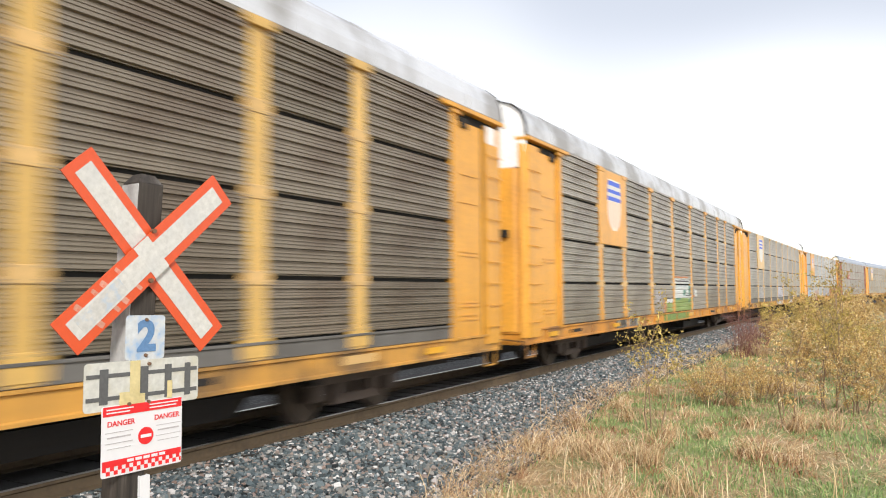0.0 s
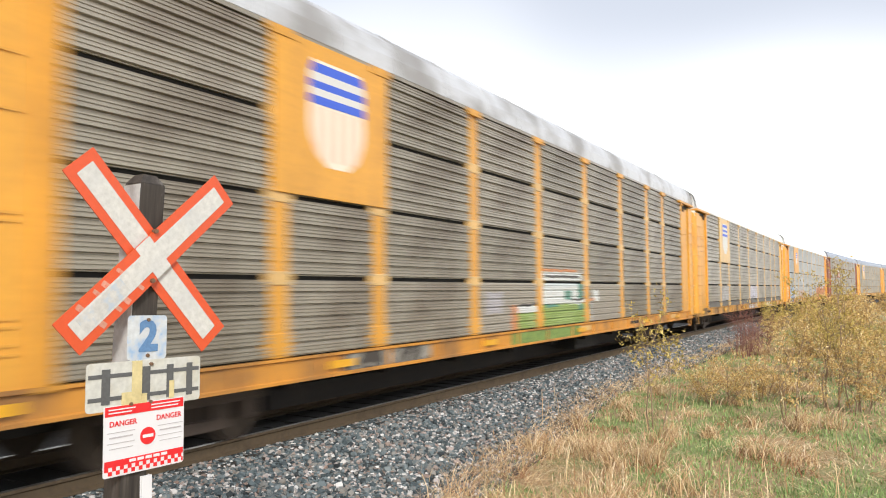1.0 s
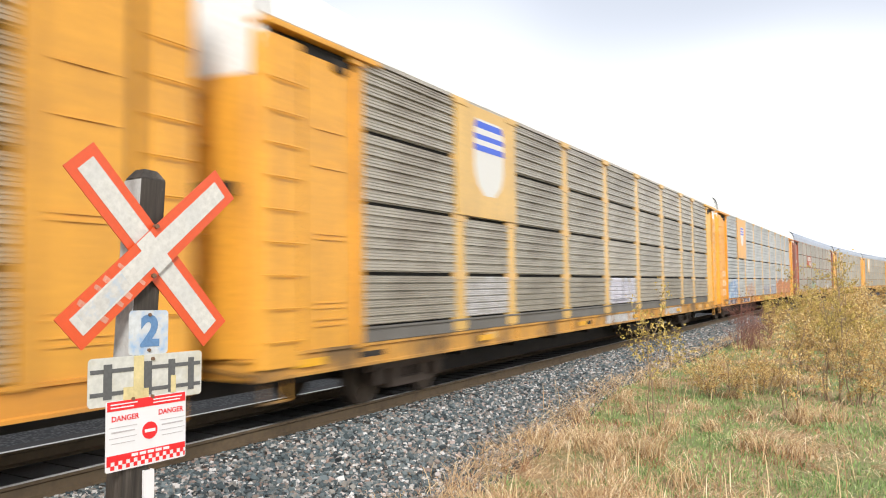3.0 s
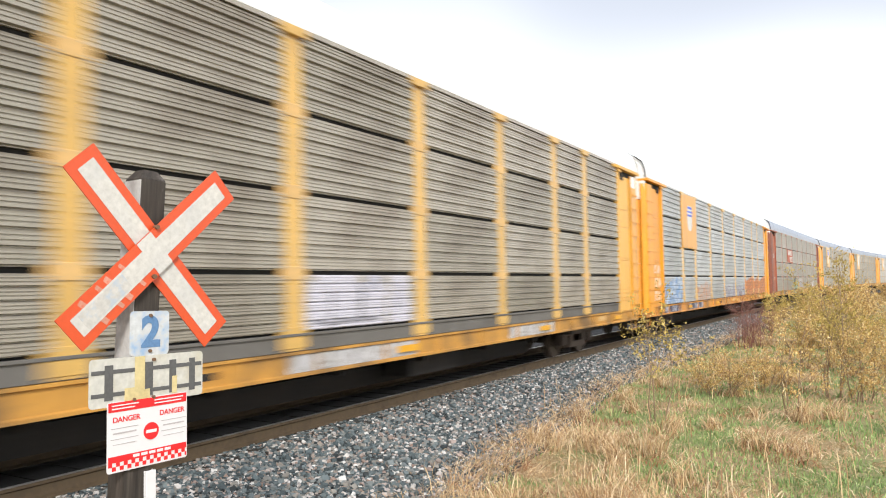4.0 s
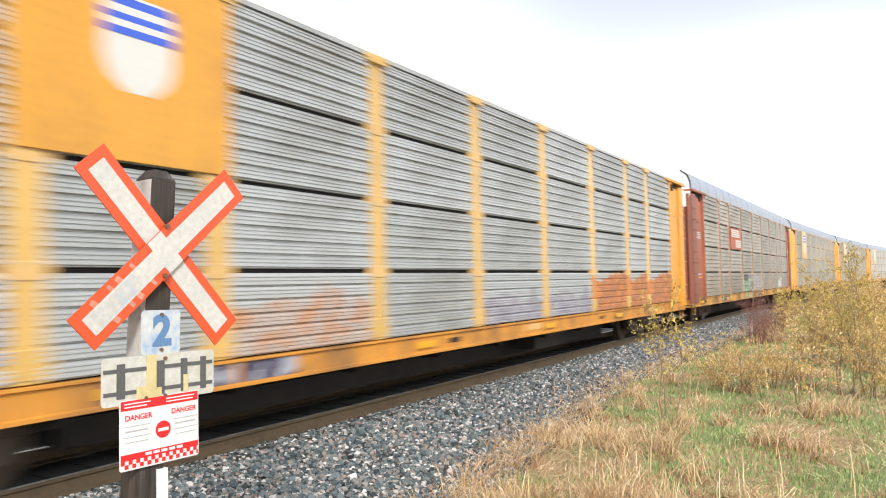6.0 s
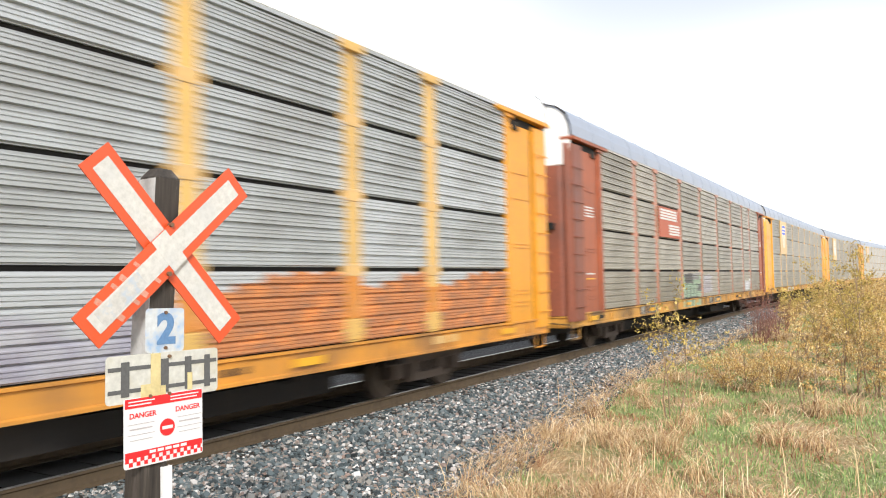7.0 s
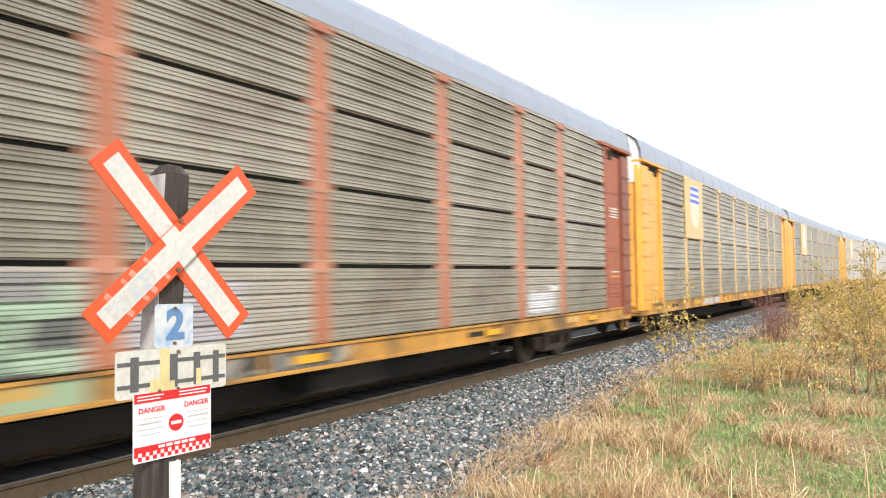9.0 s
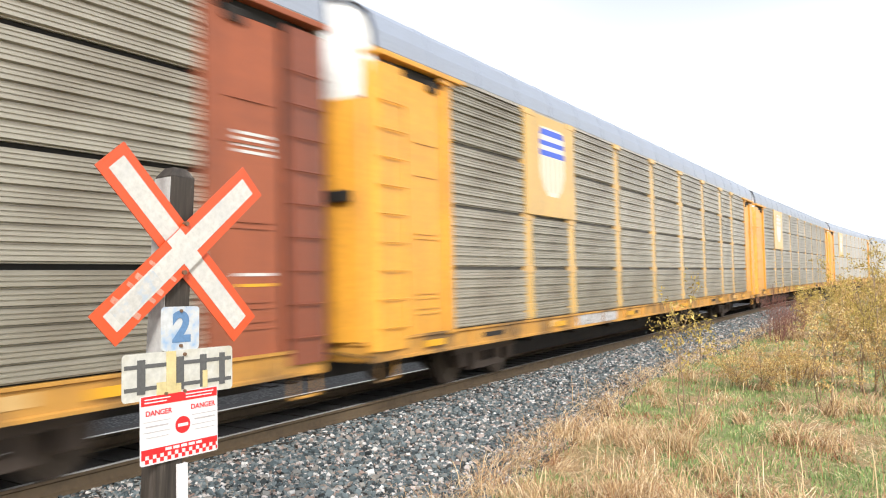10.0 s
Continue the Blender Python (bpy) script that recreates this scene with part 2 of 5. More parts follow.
def on_line(s, offset=0.0):
    """Place and heading at the distance s along the track, offset to the right."""
    if s < CURVE_Y:
        return Vector((TRACK_X + offset, s, 0)), 0.0
    a = (s - CURVE_Y) / CURVE_R
    c = Vector((TRACK_X + CURVE_R, CURVE_Y, 0))
    return c + Vector((-math.cos(a), math.sin(a), 0)) * (CURVE_R - offset), -a


def line_x(y):
    """The track centre's x at a world y."""
    if y < CURVE_Y:
        return TRACK_X
    return TRACK_X + CURVE_R - math.sqrt(max(CURVE_R ** 2 - (y - CURVE_Y) ** 2, 0.0))


# ---------------------------------------------------------------- ground, ballast, rails
def edge_of_gravel(y):
    """How far from the track centre the gravel reaches."""
    return 2.55 + 1.28 * min(max((16.0 - y) / 10.0, 0.0), 1.0)


def ground_z(x, y):
    off = x - line_x(y)
    bank = min(max((abs(off + 2.1) - 3.3) / 1.2, 0.0), 1.0)
    z = -0.34 - 0.12 * bank
    if abs(x) < 60 and abs(y) < 120:
        z += 0.05 * noise.noise((x * 0.35, y * 0.35, 3.0)) * bank
    return z


def soil_material():
    m, nt, b = nodes_of("soil_and_thatch")
    a = noise_node(nt, 0.7, 5)
    c = noise_node(nt, 14, 6)
    straw = mix(nt, c.outputs["Fac"], (0.18, 0.105, 0.05), (0.58, 0.43, 0.235))
    green = mix(nt, c.outputs["Fac"], (0.10, 0.16, 0.045), (0.30, 0.38, 0.14))
    nt.links.new(mix(nt, ramp(nt, a.outputs["Fac"], [(0.45, (0, 0, 0)), (0.6, (0.8,) * 3)]), straw, green), b.inputs["Base Color"])
    b.inputs["Roughness"].default_value = 0.95
    bump(nt, b, c.outputs["Fac"], 0.8, 0.05)
    return m


def stone_material():
    m, nt, b = nodes_of("crushed_stone")
    geo = nt.nodes.new("ShaderNodeNewGeometry")
    oi = nt.nodes.new("ShaderNodeObjectInfo")
    add = nt.nodes.new("ShaderNodeMath")
    add.operation = "ADD"
    nt.links.new(geo.outputs["Random Per Island"], add.inputs[0])
    nt.links.new(oi.outputs["Random"], add.inputs[1])
    fr = nt.nodes.new("ShaderNodeMath")
    fr.operation = "FRACT"
    nt.links.new(add.outputs[0], fr.inputs[0])
    col = ramp(nt, fr.outputs[0], [(0.0, (0.025, 0.031, 0.034)), (0.26, (0.088, 0.116, 0.124)), (0.55, (0.18, 0.213, 0.218)),
                                   (0.74, (0.27, 0.247, 0.216)), (0.82, (0.29, 0.20, 0.16)), (0.90, (0.50, 0.46, 0.435)), (1.0, (0.68, 0.67, 0.645))])
    n = noise_node(nt, 45, 4)
    col = mix(nt, 0.5, col, ramp(nt, n.outputs["Fac"], [(0.3, (0.6, 0.6, 0.6)), (0.7, (1, 1, 1))]), "MULTIPLY")
    nt.links.new(col, b.inputs["Base Color"])
    b.inputs["Roughness"].default_value = 0.85
    bump(nt, b, n.outputs["Fac"], 0.3, 0.004)
    return m


def gravel_bed_material():
    m, nt, b = nodes_of("gravel_bed")
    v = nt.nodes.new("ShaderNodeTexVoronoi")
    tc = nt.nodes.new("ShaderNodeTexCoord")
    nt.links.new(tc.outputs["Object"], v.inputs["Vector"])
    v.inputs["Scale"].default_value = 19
    # cell rims darkened: the shade between stones is put into the colour
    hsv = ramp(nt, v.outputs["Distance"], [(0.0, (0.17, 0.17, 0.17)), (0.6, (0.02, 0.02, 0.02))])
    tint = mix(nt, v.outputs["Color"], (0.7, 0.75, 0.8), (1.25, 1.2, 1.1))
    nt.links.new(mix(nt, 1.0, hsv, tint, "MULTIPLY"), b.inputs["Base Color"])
    b.inputs["Roughness"].default_value = 0.9
    bump(nt, b, v.outputs["Distance"], -0.8, 0.03)
    return m


SOIL, STONE, BED = soil_material(), stone_material(), gravel_bed_material()


def build_ground():
    xs = [-1500, -700, -300, -120, -60, -35] + [-25 + 0.6 * i for i in range(72)] + [25, 40, 70, 140, 300, 700, 1500]
    ys = [-1500, -600, -250, -100, -50, -25] + [-12 + 0.8 * i for i in range(120)] + [95, 115, 140, 180, 240, 400, 800, 1600]
    verts = [(x, y, ground_z(x, y)) for y in ys for x in xs]
    w = len(xs)
    faces = [(j * w + i, j * w + i + 1, (j + 1) * w + i + 1, (j + 1) * w + i) for j in range(len(ys) - 1) for i in range(w - 1)]
    me = mesh_from("ground", verts, faces, SOIL)
    me.shade_smooth()
    tagged(new("ground", me), "grassy trackside ground with dry straw and green patches", "ground", kind="structure")


build_ground()


def ballast_z(off, y):
    """Top of the ballast, off metres from the nearer track's centre."""
    reach = edge_of_gravel(y) + 0.5
    if off > 1.55:
        k = min((off - 1.55) / (reach - 1.55), 1.0)
        return -0.21 - 0.25 * k ** 0.8
    if off < -5.8:
        return -0.21 - 0.3 * min((-5.8 - off) / 1.3, 1.0)
    return -0.21


def build_ballast():
    verts, faces = [], []
    ys = [-40 + 1.0 * i for i in range(290)]
    cols = 22
    for s in ys:
        y = s
        reach = edge_of_gravel(y) + 0.5
        for k in range(cols):
            off = -7.1 + (reach + 7.1) * k / (cols - 1)
            p, _ = on_line(s, off)
            verts.append((p.x, p.y, ballast_z(off, y) + 0.02 * noise.noise((p.x * 2, p.y * 2, 1))))
    for j in range(len(ys) - 1):
        for k in range(cols - 1):
            a = j * cols + k
            faces.append((a, a + 1, a + cols + 1, a + cols))
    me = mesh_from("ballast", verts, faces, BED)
    me.shade_smooth()
    return tagged(new("ballast", me), "bed of crushed grey railway ballast", "ballast", kind="structure")


ballast = build_ballast()
OILY_SHADE = worn("oily_dirt_and_shade", (0.035, 0.029, 0.024), 0.9, 0, (0.02, 0.017, 0.014), 0.6, 3.0, 60.0, False, 0.8)


def build_shaded_oily_strip():
    """Fouled ballast between the rails and along their feet; train shade in its colour."""
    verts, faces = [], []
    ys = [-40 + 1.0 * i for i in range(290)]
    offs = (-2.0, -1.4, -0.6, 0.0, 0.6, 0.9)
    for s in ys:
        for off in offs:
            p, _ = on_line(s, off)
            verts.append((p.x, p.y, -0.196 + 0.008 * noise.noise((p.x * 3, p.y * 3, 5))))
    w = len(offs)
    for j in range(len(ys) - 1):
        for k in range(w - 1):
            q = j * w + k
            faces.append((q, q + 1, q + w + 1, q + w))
    link("fouled_strip", mesh_from("fouled_strip", verts, faces, OILY_SHADE), ballast, "oily ballast between the rails, darkened for the train's shade")


build_shaded_oily_strip()


def rock_mesh(seed):
    """A broken stone: a skewed block with uneven corners and one corner struck off."""
    rnd = random.Random(seed)
    bm = bmesh.new()
    bmesh.ops.create_cube(bm, size=1.5)
    for v in bm.verts:
        v.co = Vector(c * rnd.uniform(0.6, 1.2) for c in v.co)
        v.co.z *= 0.8
    v = bm.verts[:][seed % 8]
    bmesh.ops.bevel(bm, geom=[v], offset=0.7, segments=1, affect="VERTICES")
    bmesh.ops.triangulate(bm, faces=bm.faces[:])
    bm.verts.index_update()
    return bm


ROCK_SHAPES = []
for k in range(10):
    bm = rock_mesh(k)
    ROCK_SHAPES.append((np.array([v.co[:] for v in bm.verts]), [tuple(v.index for v in f.verts) for f in bm.faces]))
    bm.free()


def build_stones():
    rng = np.random.default_rng(5)
    # loose stones of the near shoulder, joined
    verts, faces, base = [], [], 0
    count = 52000
    s = np.concatenate([3.0 * np.exp(rng.random(count - 7000) * math.log(48.0 / 3.0)), rng.uniform(-9.0, 3.2, 7000)])
    u = rng.random(count)
    tip = rng.uniform(-0.9, 0.9, count)
    for i in range(count):
        y = float(s[i])
        off = 0.78 + u[i] * (edge_of_gravel(y) - 0.42)
        p, _ = on_line(y, float(off))
        size = rng.uniform(0.017, 0.034) * (1.0 if y < 18 else 1.25)
        shape, fs = ROCK_SHAPES[i % 10]
        a = rng.uniform(0, 6.28)
        c, sn = math.cos(a), math.sin(a)
        co = shape * (size * rng.uniform(0.8, 1.3), size, size)
        ct, st = math.cos(tip[i]), math.sin(tip[i])
        co = np.stack([co[:, 0], co[:, 1] * ct - co[:, 2] * st, co[:, 1] * st + co[:, 2] * ct], 1)
        co = np.stack([co[:, 0] * c - co[:, 1] * sn, co[:, 0] * sn + co[:, 1] * c, co[:, 2]], 1)
        co = co + (p.x, p.y, ballast_z(float(off), y) + size * rng.uniform(0.1, 0.7))
        verts.append(co)
        faces += [tuple(base + q for q in f) for f in fs]
        base += len(shape)
    me = mesh_from("loose_stones", np.concatenate(verts).tolist(), faces, STONE)
    ob = link("loose_stones", me, ballast)
    tagged(ob, kind="stuff")
    # the nearest ones singly
    shared = []
    for shape, fs in ROCK_SHAPES:
        shared.append(mesh_from("stone", shape.tolist(), fs, STONE))
    for i in range(280):
        y = rng.uniform(4.2, 9.0)
        off = rng.uniform(1.3, edge_of_gravel(y) - 0.2)
        p, _ = on_line(y, off)
        size = rng.uniform(0.03, 0.05)
        st = link("stone", shared[i % 10], ballast)
        st.matrix_basis = pose(p.x, p.y, ballast_z(off, y) + size * 0.6, rng.uniform(0, 50), rng.uniform(0, 50), rng.uniform(0, 360)) @ Matrix.Scale(size, 4)


def build_track(offset, nearest):
    """Two rails on timber ties; the nearest ties are pieces of their own."""
    root = new("railway_track")
    tagged(root, "rusty steel rails spiked to timber ties", "railway track", kind="structure")
    head = [(-0.036, 0.0), (0.036, 0.0), (0.037, -0.03), (0.009, -0.05), (0.009, -0.145), (0.07, -0.165), (0.07, -0.178),
            (-0.07, -0.178), (-0.07, -0.165), (-0.009, -0.145), (-0.009, -0.05), (-0.037, -0.03)]
    for side in (-0.754, 0.754):
        ss = [-40 + 2.0 * i for i in range(145)]
        verts, faces, n = [], [], len(head)
        for s in ss:
            for x, z in head:
                p, _ = on_line(s, offset + side + x)
                verts.append((p.x, p.y, z))
        for j in range(len(ss) - 1):
            for k in range(n):
                q = (k + 1) % n
                faces.append((j * n + k, j * n + q, (j + 1) * n + q, (j + 1) * n + k))
        me = mesh_from("rail", verts, faces, RAIL_SIDE)
        me.materials.append(RAIL_TOP)
        for f in me.polygons:
            if f.index % n == 0:
                f.material_index = 1
        link("rail", me, root)
    bm = boxes((-1.3, 1.3, -0.11, 0.11, -0.36, -0.185), bevel=0.008)
    tie_me = bpy.data.meshes.new("tie")
    bm.to_mesh(tie_me)
    bm.free()
    tie_me.materials.append(TIE)
    bm = bmesh.new()
    for i in range(430):
        s = -20 + 0.53 * i
        p, a = on_line(s, offset)
        if nearest and -2 < s < 45:
            t = link("tie", tie_me, root)
            t.matrix_basis = Matrix.Translation(p) @ Matrix.Rotation(a, 4, "Z")
        else:
            vs = box(bm, -1.3, 1.3, -0.11, 0.11, -0.36, -0.185)
            bmesh.ops.transform(bm, verts=vs, matrix=Matrix.Translation(p) @ Matrix.Rotation(a, 4, "Z"))
    ob = part("ties", bm, TIE, root)
    tagged(ob, kind="stuff")
    return root


build_track(0.0, True)
build_track(-4.2, False)

# ---------------------------------------------------------------- autorack cars
BODY_END = 0.50
POSTS = [2.53, 5.33, 7.43, 10.40, 13.37, 16.34, 19.28, 22.05, 24.05, 26.67]
ROWS = [(1.05, 1.99), (2.045, 3.005), (3.055, 4.03), (4.085, 5.07)]
HALF = 1.6
EAVE = 5.1
MESHES = {}


def shared(key, material, make):
    """One mesh for each shape and material."""
    k = (key, material.name)
    if k not in MESHES:
        me = bpy.data.meshes.new(key.split("|")[0])
        bm = make()
        bm.to_mesh(me)
        bm.free()
        me.materials.append(material)
        MESHES[k] = me
    return MESHES[k]


def corrugated(width, height):
    """Rolled sheet: broad bands with two shallow flutes each, parted by deep grooves."""
    bm = bmesh.new()
    bands = 6
    p = height / bands
    prof = []
    for i in range(bands):
        z = i * p
        prof += [(-0.002, z + p * 0.01), (-0.002, z + p * 0.08), (0.043, z + p * 0.14), (0.043, z + p * 0.33),
                 (0.031, z + p * 0.37), (0.031, z + p * 0.41), (0.043, z + p * 0.44), (0.043, z + p * 0.60), (0.031, z + p * 0.64),
                 (0.031, z + p * 0.68), (0.043, z + p * 0.71), (0.043, z + p * 0.80), (0.010, z + p * 0.985)]
    prof += [(-0.002, height), (-0.03, height), (-0.03, 0.0)]
    extrude_profile(bm, prof, 0.0, width)
    return bm


def post_mesh(height):
    return boxes((-0.02, 0.042, -0.17, 0.17, 0.0, height), bevel=0.008)


def build_post(root, m, paint):
    h = EAVE - 1.05
    post = put("post", shared("post", paint, lambda: post_mesh(h)), root, m)
    put("foot_gusset", shared("foot_gusset", paint, lambda: boxes((0.0, 0.052, -0.25, 0.25, 0.03, 0.30), bevel=0.01)), post, Matrix())
    for _, z in ROWS[:-1]:
        put("bracket", shared("bracket", BRACKET_RED if paint is RED_FADED else (paint if paint is STEEL_PALE else BRACKET), lambda: boxes((0.0, 0.056, -0.23, 0.23, -0.06, 0.11), bevel=0.01)), post, pose(0, 0, z - 1.05))
    put("head_bracket", shared("head_bracket", paint, lambda: boxes((0.0, 0.10, -0.24, 0.24, h - 0.10, h + 0.02), bevel=0.01)), post, Matrix())


def roof_profile(shift=0.0):
    outer = [(HALF + 0.03, EAVE + 0.03), (1.61, 5.37), (1.52, 5.62), (1.3, 5.80), (0.9, 5.92), (0.4, 5.98), (0.0, 5.99)]
    full = outer + [(-x, z) for x, z in outer[-2::-1]]
    inner = [(x * 0.975, z - 0.035) for x, z in full]
    return full + inner[::-1]


def roof_mesh():
    bm = bmesh.new()
    extrude_profile(bm, roof_profile(), -CAR_L / 2 + BODY_END, CAR_L / 2 - BODY_END)
    y = -CAR_L / 2 + BODY_END + 1.5
    full = roof_profile()[:13]
    while y < CAR_L / 2 - 1.5:
        rib = [(x * 1.006, z + 0.012) for x, z in full] + [(x * 0.99, z - 0.02) for x, z in full[::-1]]
        extrude_profile(bm, rib, y - 0.03, y + 0.03)
        y += 1.49
    return bm


def cap_mesh():
    """The arched plate that closes the roof's end."""
    bm = bmesh.new()
    arch = [(x * 0.985, z - 0.01) for x, z in roof_profile()[:13]]
    extrude_profile(bm, [(1.52, 4.45)] + arch + [(-1.52, 4.45)], -0.03, 0.03)
    return bm


def rim_mesh():
    """Dark edge of the roof sheet."""
    bm = bmesh.new()
    full = roof_profile()[:13]
    extrude_profile(bm, [(x * 1.003, z + 0.008) for x, z in full] + [(x * 0.988, z - 0.018) for x, z in full[::-1]], -0.012, 0.03)
    return bm


END_RUN = POSTS[0] - BODY_END - 0.02   # from the body's end to the first side panel


def end_side_mesh():
    """Corner sheet of the rack beside the end door, set back behind the corner column."""
    bm = boxes((-0.09, -0.03, 0.80, END_RUN, 0.98, 4.86), bevel=0.012)
    return bm


def ladder_mesh():
    """Rounded corner column that carries the ladder."""
    bm = bmesh.new()
    prof = [(0.02, 0.70), (0.02, 0.14), (-0.02, 0.04), (-0.12, 0.0), (-0.16, 0.0), (-0.16, 0.70)]
    extrude_upright(bm, prof, 0.86, 4.93)
    return bm


def extrude_upright(bm, prof, z0, z1):
    a = [bm.verts.new((x, y, z0)) for x, y in prof]
    b = [bm.verts.new((x, y, z1)) for x, y in prof]
    for i in range(len(prof)):
        j = (i + 1) % len(prof)
        bm.faces.new((a[i], a[j], b[j], b[i]))
    bm.faces.new(a)
    bm.faces.new(b)
    bmesh.ops.recalc_face_normals(bm, faces=bm.faces[:])


def end_sill_mesh():
    """Bent end sill under the doors, with a step bar below each corner."""
    bm = boxes((-1.56, 1.56, 0.06, 0.30, 0.70, 0.95), (-1.50, 1.50, 0.02, 0.85, 0.93, 0.97), bevel=0.012)
    for sx in (-1, 1):
        x = sx * 1.5
        for y in (0.16, 0.56):
            tube(bm, (x, y, 0.80), (x, y, 0.43), 0.016, 6)
        tube(bm, (x, 0.16, 0.44), (x, 0.56, 0.44), 0.018, 6)
        x0, x1 = sorted((sx * 1.40, sx * 1.58))
        box(bm, x0, x1, 0.30, 0.86, 0.74, 0.95, bevel=0.01)
    return bm


def lever_mesh():
    """Uncoupling lever along the end sill and the brake hose beside the coupler."""
    bm = bmesh.new()
    tube(bm, (1.5, -0.02, 0.78), (0.4, -0.02, 0.86), 0.014, 6)
    tube(bm, (1.5, -0.02, 0.78), (1.5, -0.06, 0.58), 0.014, 6)
    pts = [(0.34, 0.05, 0.72), (0.36, -0.15, 0.52), (0.33, -0.32, 0.42), (0.28, -0.5, 0.46)]
    for p, q in zip(pts, pts[1:]):
        tube(bm, p, q, 0.026, 6)
    return bm


def rung_mesh():
    bm = bmesh.new()
    tube(bm, (0.06, 0.10, 0), (0.06, 0.68, 0), 0.010, 6)
    tube(bm, (0.0, 0.10, 0), (0.06, 0.10, 0), 0.009, 6)
    tube(bm, (0.0, 0.68, 0), (0.06, 0.68, 0), 0.009, 6)
    return bm


def door_mesh():
    """One leaf of the end door: curved sheet with stiffeners."""
    bm = bmesh.new()
    prof = [(0.02, -0.10), (0.35, -0.10), (0.9, -0.06), (1.3, 0.03), (1.46, 0.12), (1.46, 0.2), (0.02, 0.2)]
    a = [bm.verts.new((x, y, 0.98)) for x, y in prof]
    b = [bm.verts.new((x, y, 4.44)) for x, y in prof]
    for i in range(len(prof)):
        j = (i + 1) % len(prof)
        bm.faces.new((a[i], a[j], b[j], b[i]))
    bm.faces.new(a)
    bm.faces.new(b)
    bmesh.ops.recalc_face_normals(bm, faces=bm.faces[:])
    return bm


def wheelset_mesh():
    bm = bmesh.new()
    for sx in (-1, 1):
        for r, x0, x1 in ((0.46, 0.68, 0.705), (0.42, 0.70, 0.815), (0.16, 0.66, 0.85)):
            tube(bm, (sx * x0, 0, 0), (sx * x1, 0, 0), r, 28)
        for k in range(3):
            a = k * 2.094
            tube(bm, (sx * 0.8, 0.25 * math.cos(a), 0.25 * math.sin(a)), (sx * 0.83, 0.25 * math.cos(a), 0.25 * math.sin(a)), 0.05, 8)
    tube(bm, (-0.95, 0, 0), (0.95, 0, 0), 0.08, 12)
    return bm


def truck_frame_mesh():
    bm = bmesh.new()
    for sx in (-1, 1):
        x0, x1 = sorted((sx * 0.93, sx * 1.10))
        box(bm, x0, x1, -1.15, 1.15, 0.52, 0.66, bevel=0.02)
        box(bm, x0, x1, -0.55, 0.55, 0.22, 0.36, bevel=0.02)
        for sy in (-1, 1):
            y0, y1 = sorted((sy * 0.30, sy * 0.55))
            box(bm, x0, x1, y0, y1, 0.3, 0.6, bevel=0.02)
            box(bm, x0 - 0.01, x1 + 0.02, sy * 0.89 - 0.14, sy * 0.89 + 0.14, 0.30, 0.56, bevel=0.03)
            for k in (-0.16, 0.0, 0.16):
                tube(bm, ((x0 + x1) / 2, k, 0.36), ((x0 + x1) / 2, k, 0.54), 0.06, 8)
    box(bm, -1.0, 1.0, -0.2, 0.2, 0.40, 0.72, bevel=0.02)
    return bm


def sill_mesh():
    bm = bmesh.new()
    prof = [(1.43, 0.72), (1.60, 0.72), (1.60, 0.755), (1.575, 0.77), (1.575, 0.985), (1.61, 1.0), (1.61, 1.035), (1.43, 1.035)]
    extrude_profile(bm, prof, -CAR_L / 2 + 0.75, CAR_L / 2 - 0.75)
    for k in range(18):
        y = -13.0 + 26.0 * k / 17
        box(bm, 1.57, 1.60, y - 0.03, y + 0.03, 0.75, 1.0)
    return bm


def frame_mesh():
    bm = boxes((-0.42, 0.42, -14.0, 14.0, 0.42, 0.95), (-0.5, 0.5, -8.3, 8.3, 0.2, 0.5), (-1.2, -0.6, -5.0, -3.2, 0.3, 0.95), (0.7, 1.2, 2.0, 3.6, 0.35, 0.95), (-1.44, 1.44, -13.7, 13.7, 0.93, 1.03))
    for k in range(9):
        y = -8.8 + 2.2 * k
        box(bm, -1.42, 1.42, y - 0.08, y + 0.08, 0.6, 0.95)
    return bm


def coupler_mesh():
    return boxes((-0.13, 0.13, -0.62, 0.1, 0.70, 0.95), (-0.2, 0.2, -0.62, -0.30, 0.66, 1.0), (-0.35, 0.35, -0.05, 0.15, 0.62, 1.05), bevel=0.03)


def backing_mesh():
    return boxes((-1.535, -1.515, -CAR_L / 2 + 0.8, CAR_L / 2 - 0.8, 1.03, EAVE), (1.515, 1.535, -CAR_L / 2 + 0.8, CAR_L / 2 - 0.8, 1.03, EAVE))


def emblem_outline(bm, x, yc, zc, w, h, z_lo, z_hi, y_lo=-1.0, y_hi=1.0):
    """A slice of a shield shape on the plane x (fractions of its height and width)."""
    def half(u):
        if u > 0.80:
            return 0.5 * (0.72 + 0.28 * math.cos((u - 0.80) / 0.2 * 1.2))
        return 0.5 * min(1.0, 0.35 + 0.65 * math.sqrt(max(0.0, u / 0.32))) if u < 0.32 else 0.5
    steps = 8
    us = [z_lo + (z_hi - z_lo) * i / steps for i in range(steps + 1)]
    left = [bm.verts.new((x, yc + w * max(-half(u), min(y_lo / 2, half(u))), zc + h * (u - 0.5))) for u in us]
    right = [bm.verts.new((x, yc + w * min(half(u), max(y_hi / 2, -half(u))), zc + h * (u - 0.5))) for u in us]
    for i in range(steps):
        try:
            bm.faces.new((left[i], right[i], right[i + 1], left[i + 1]))
        except ValueError:
            pass


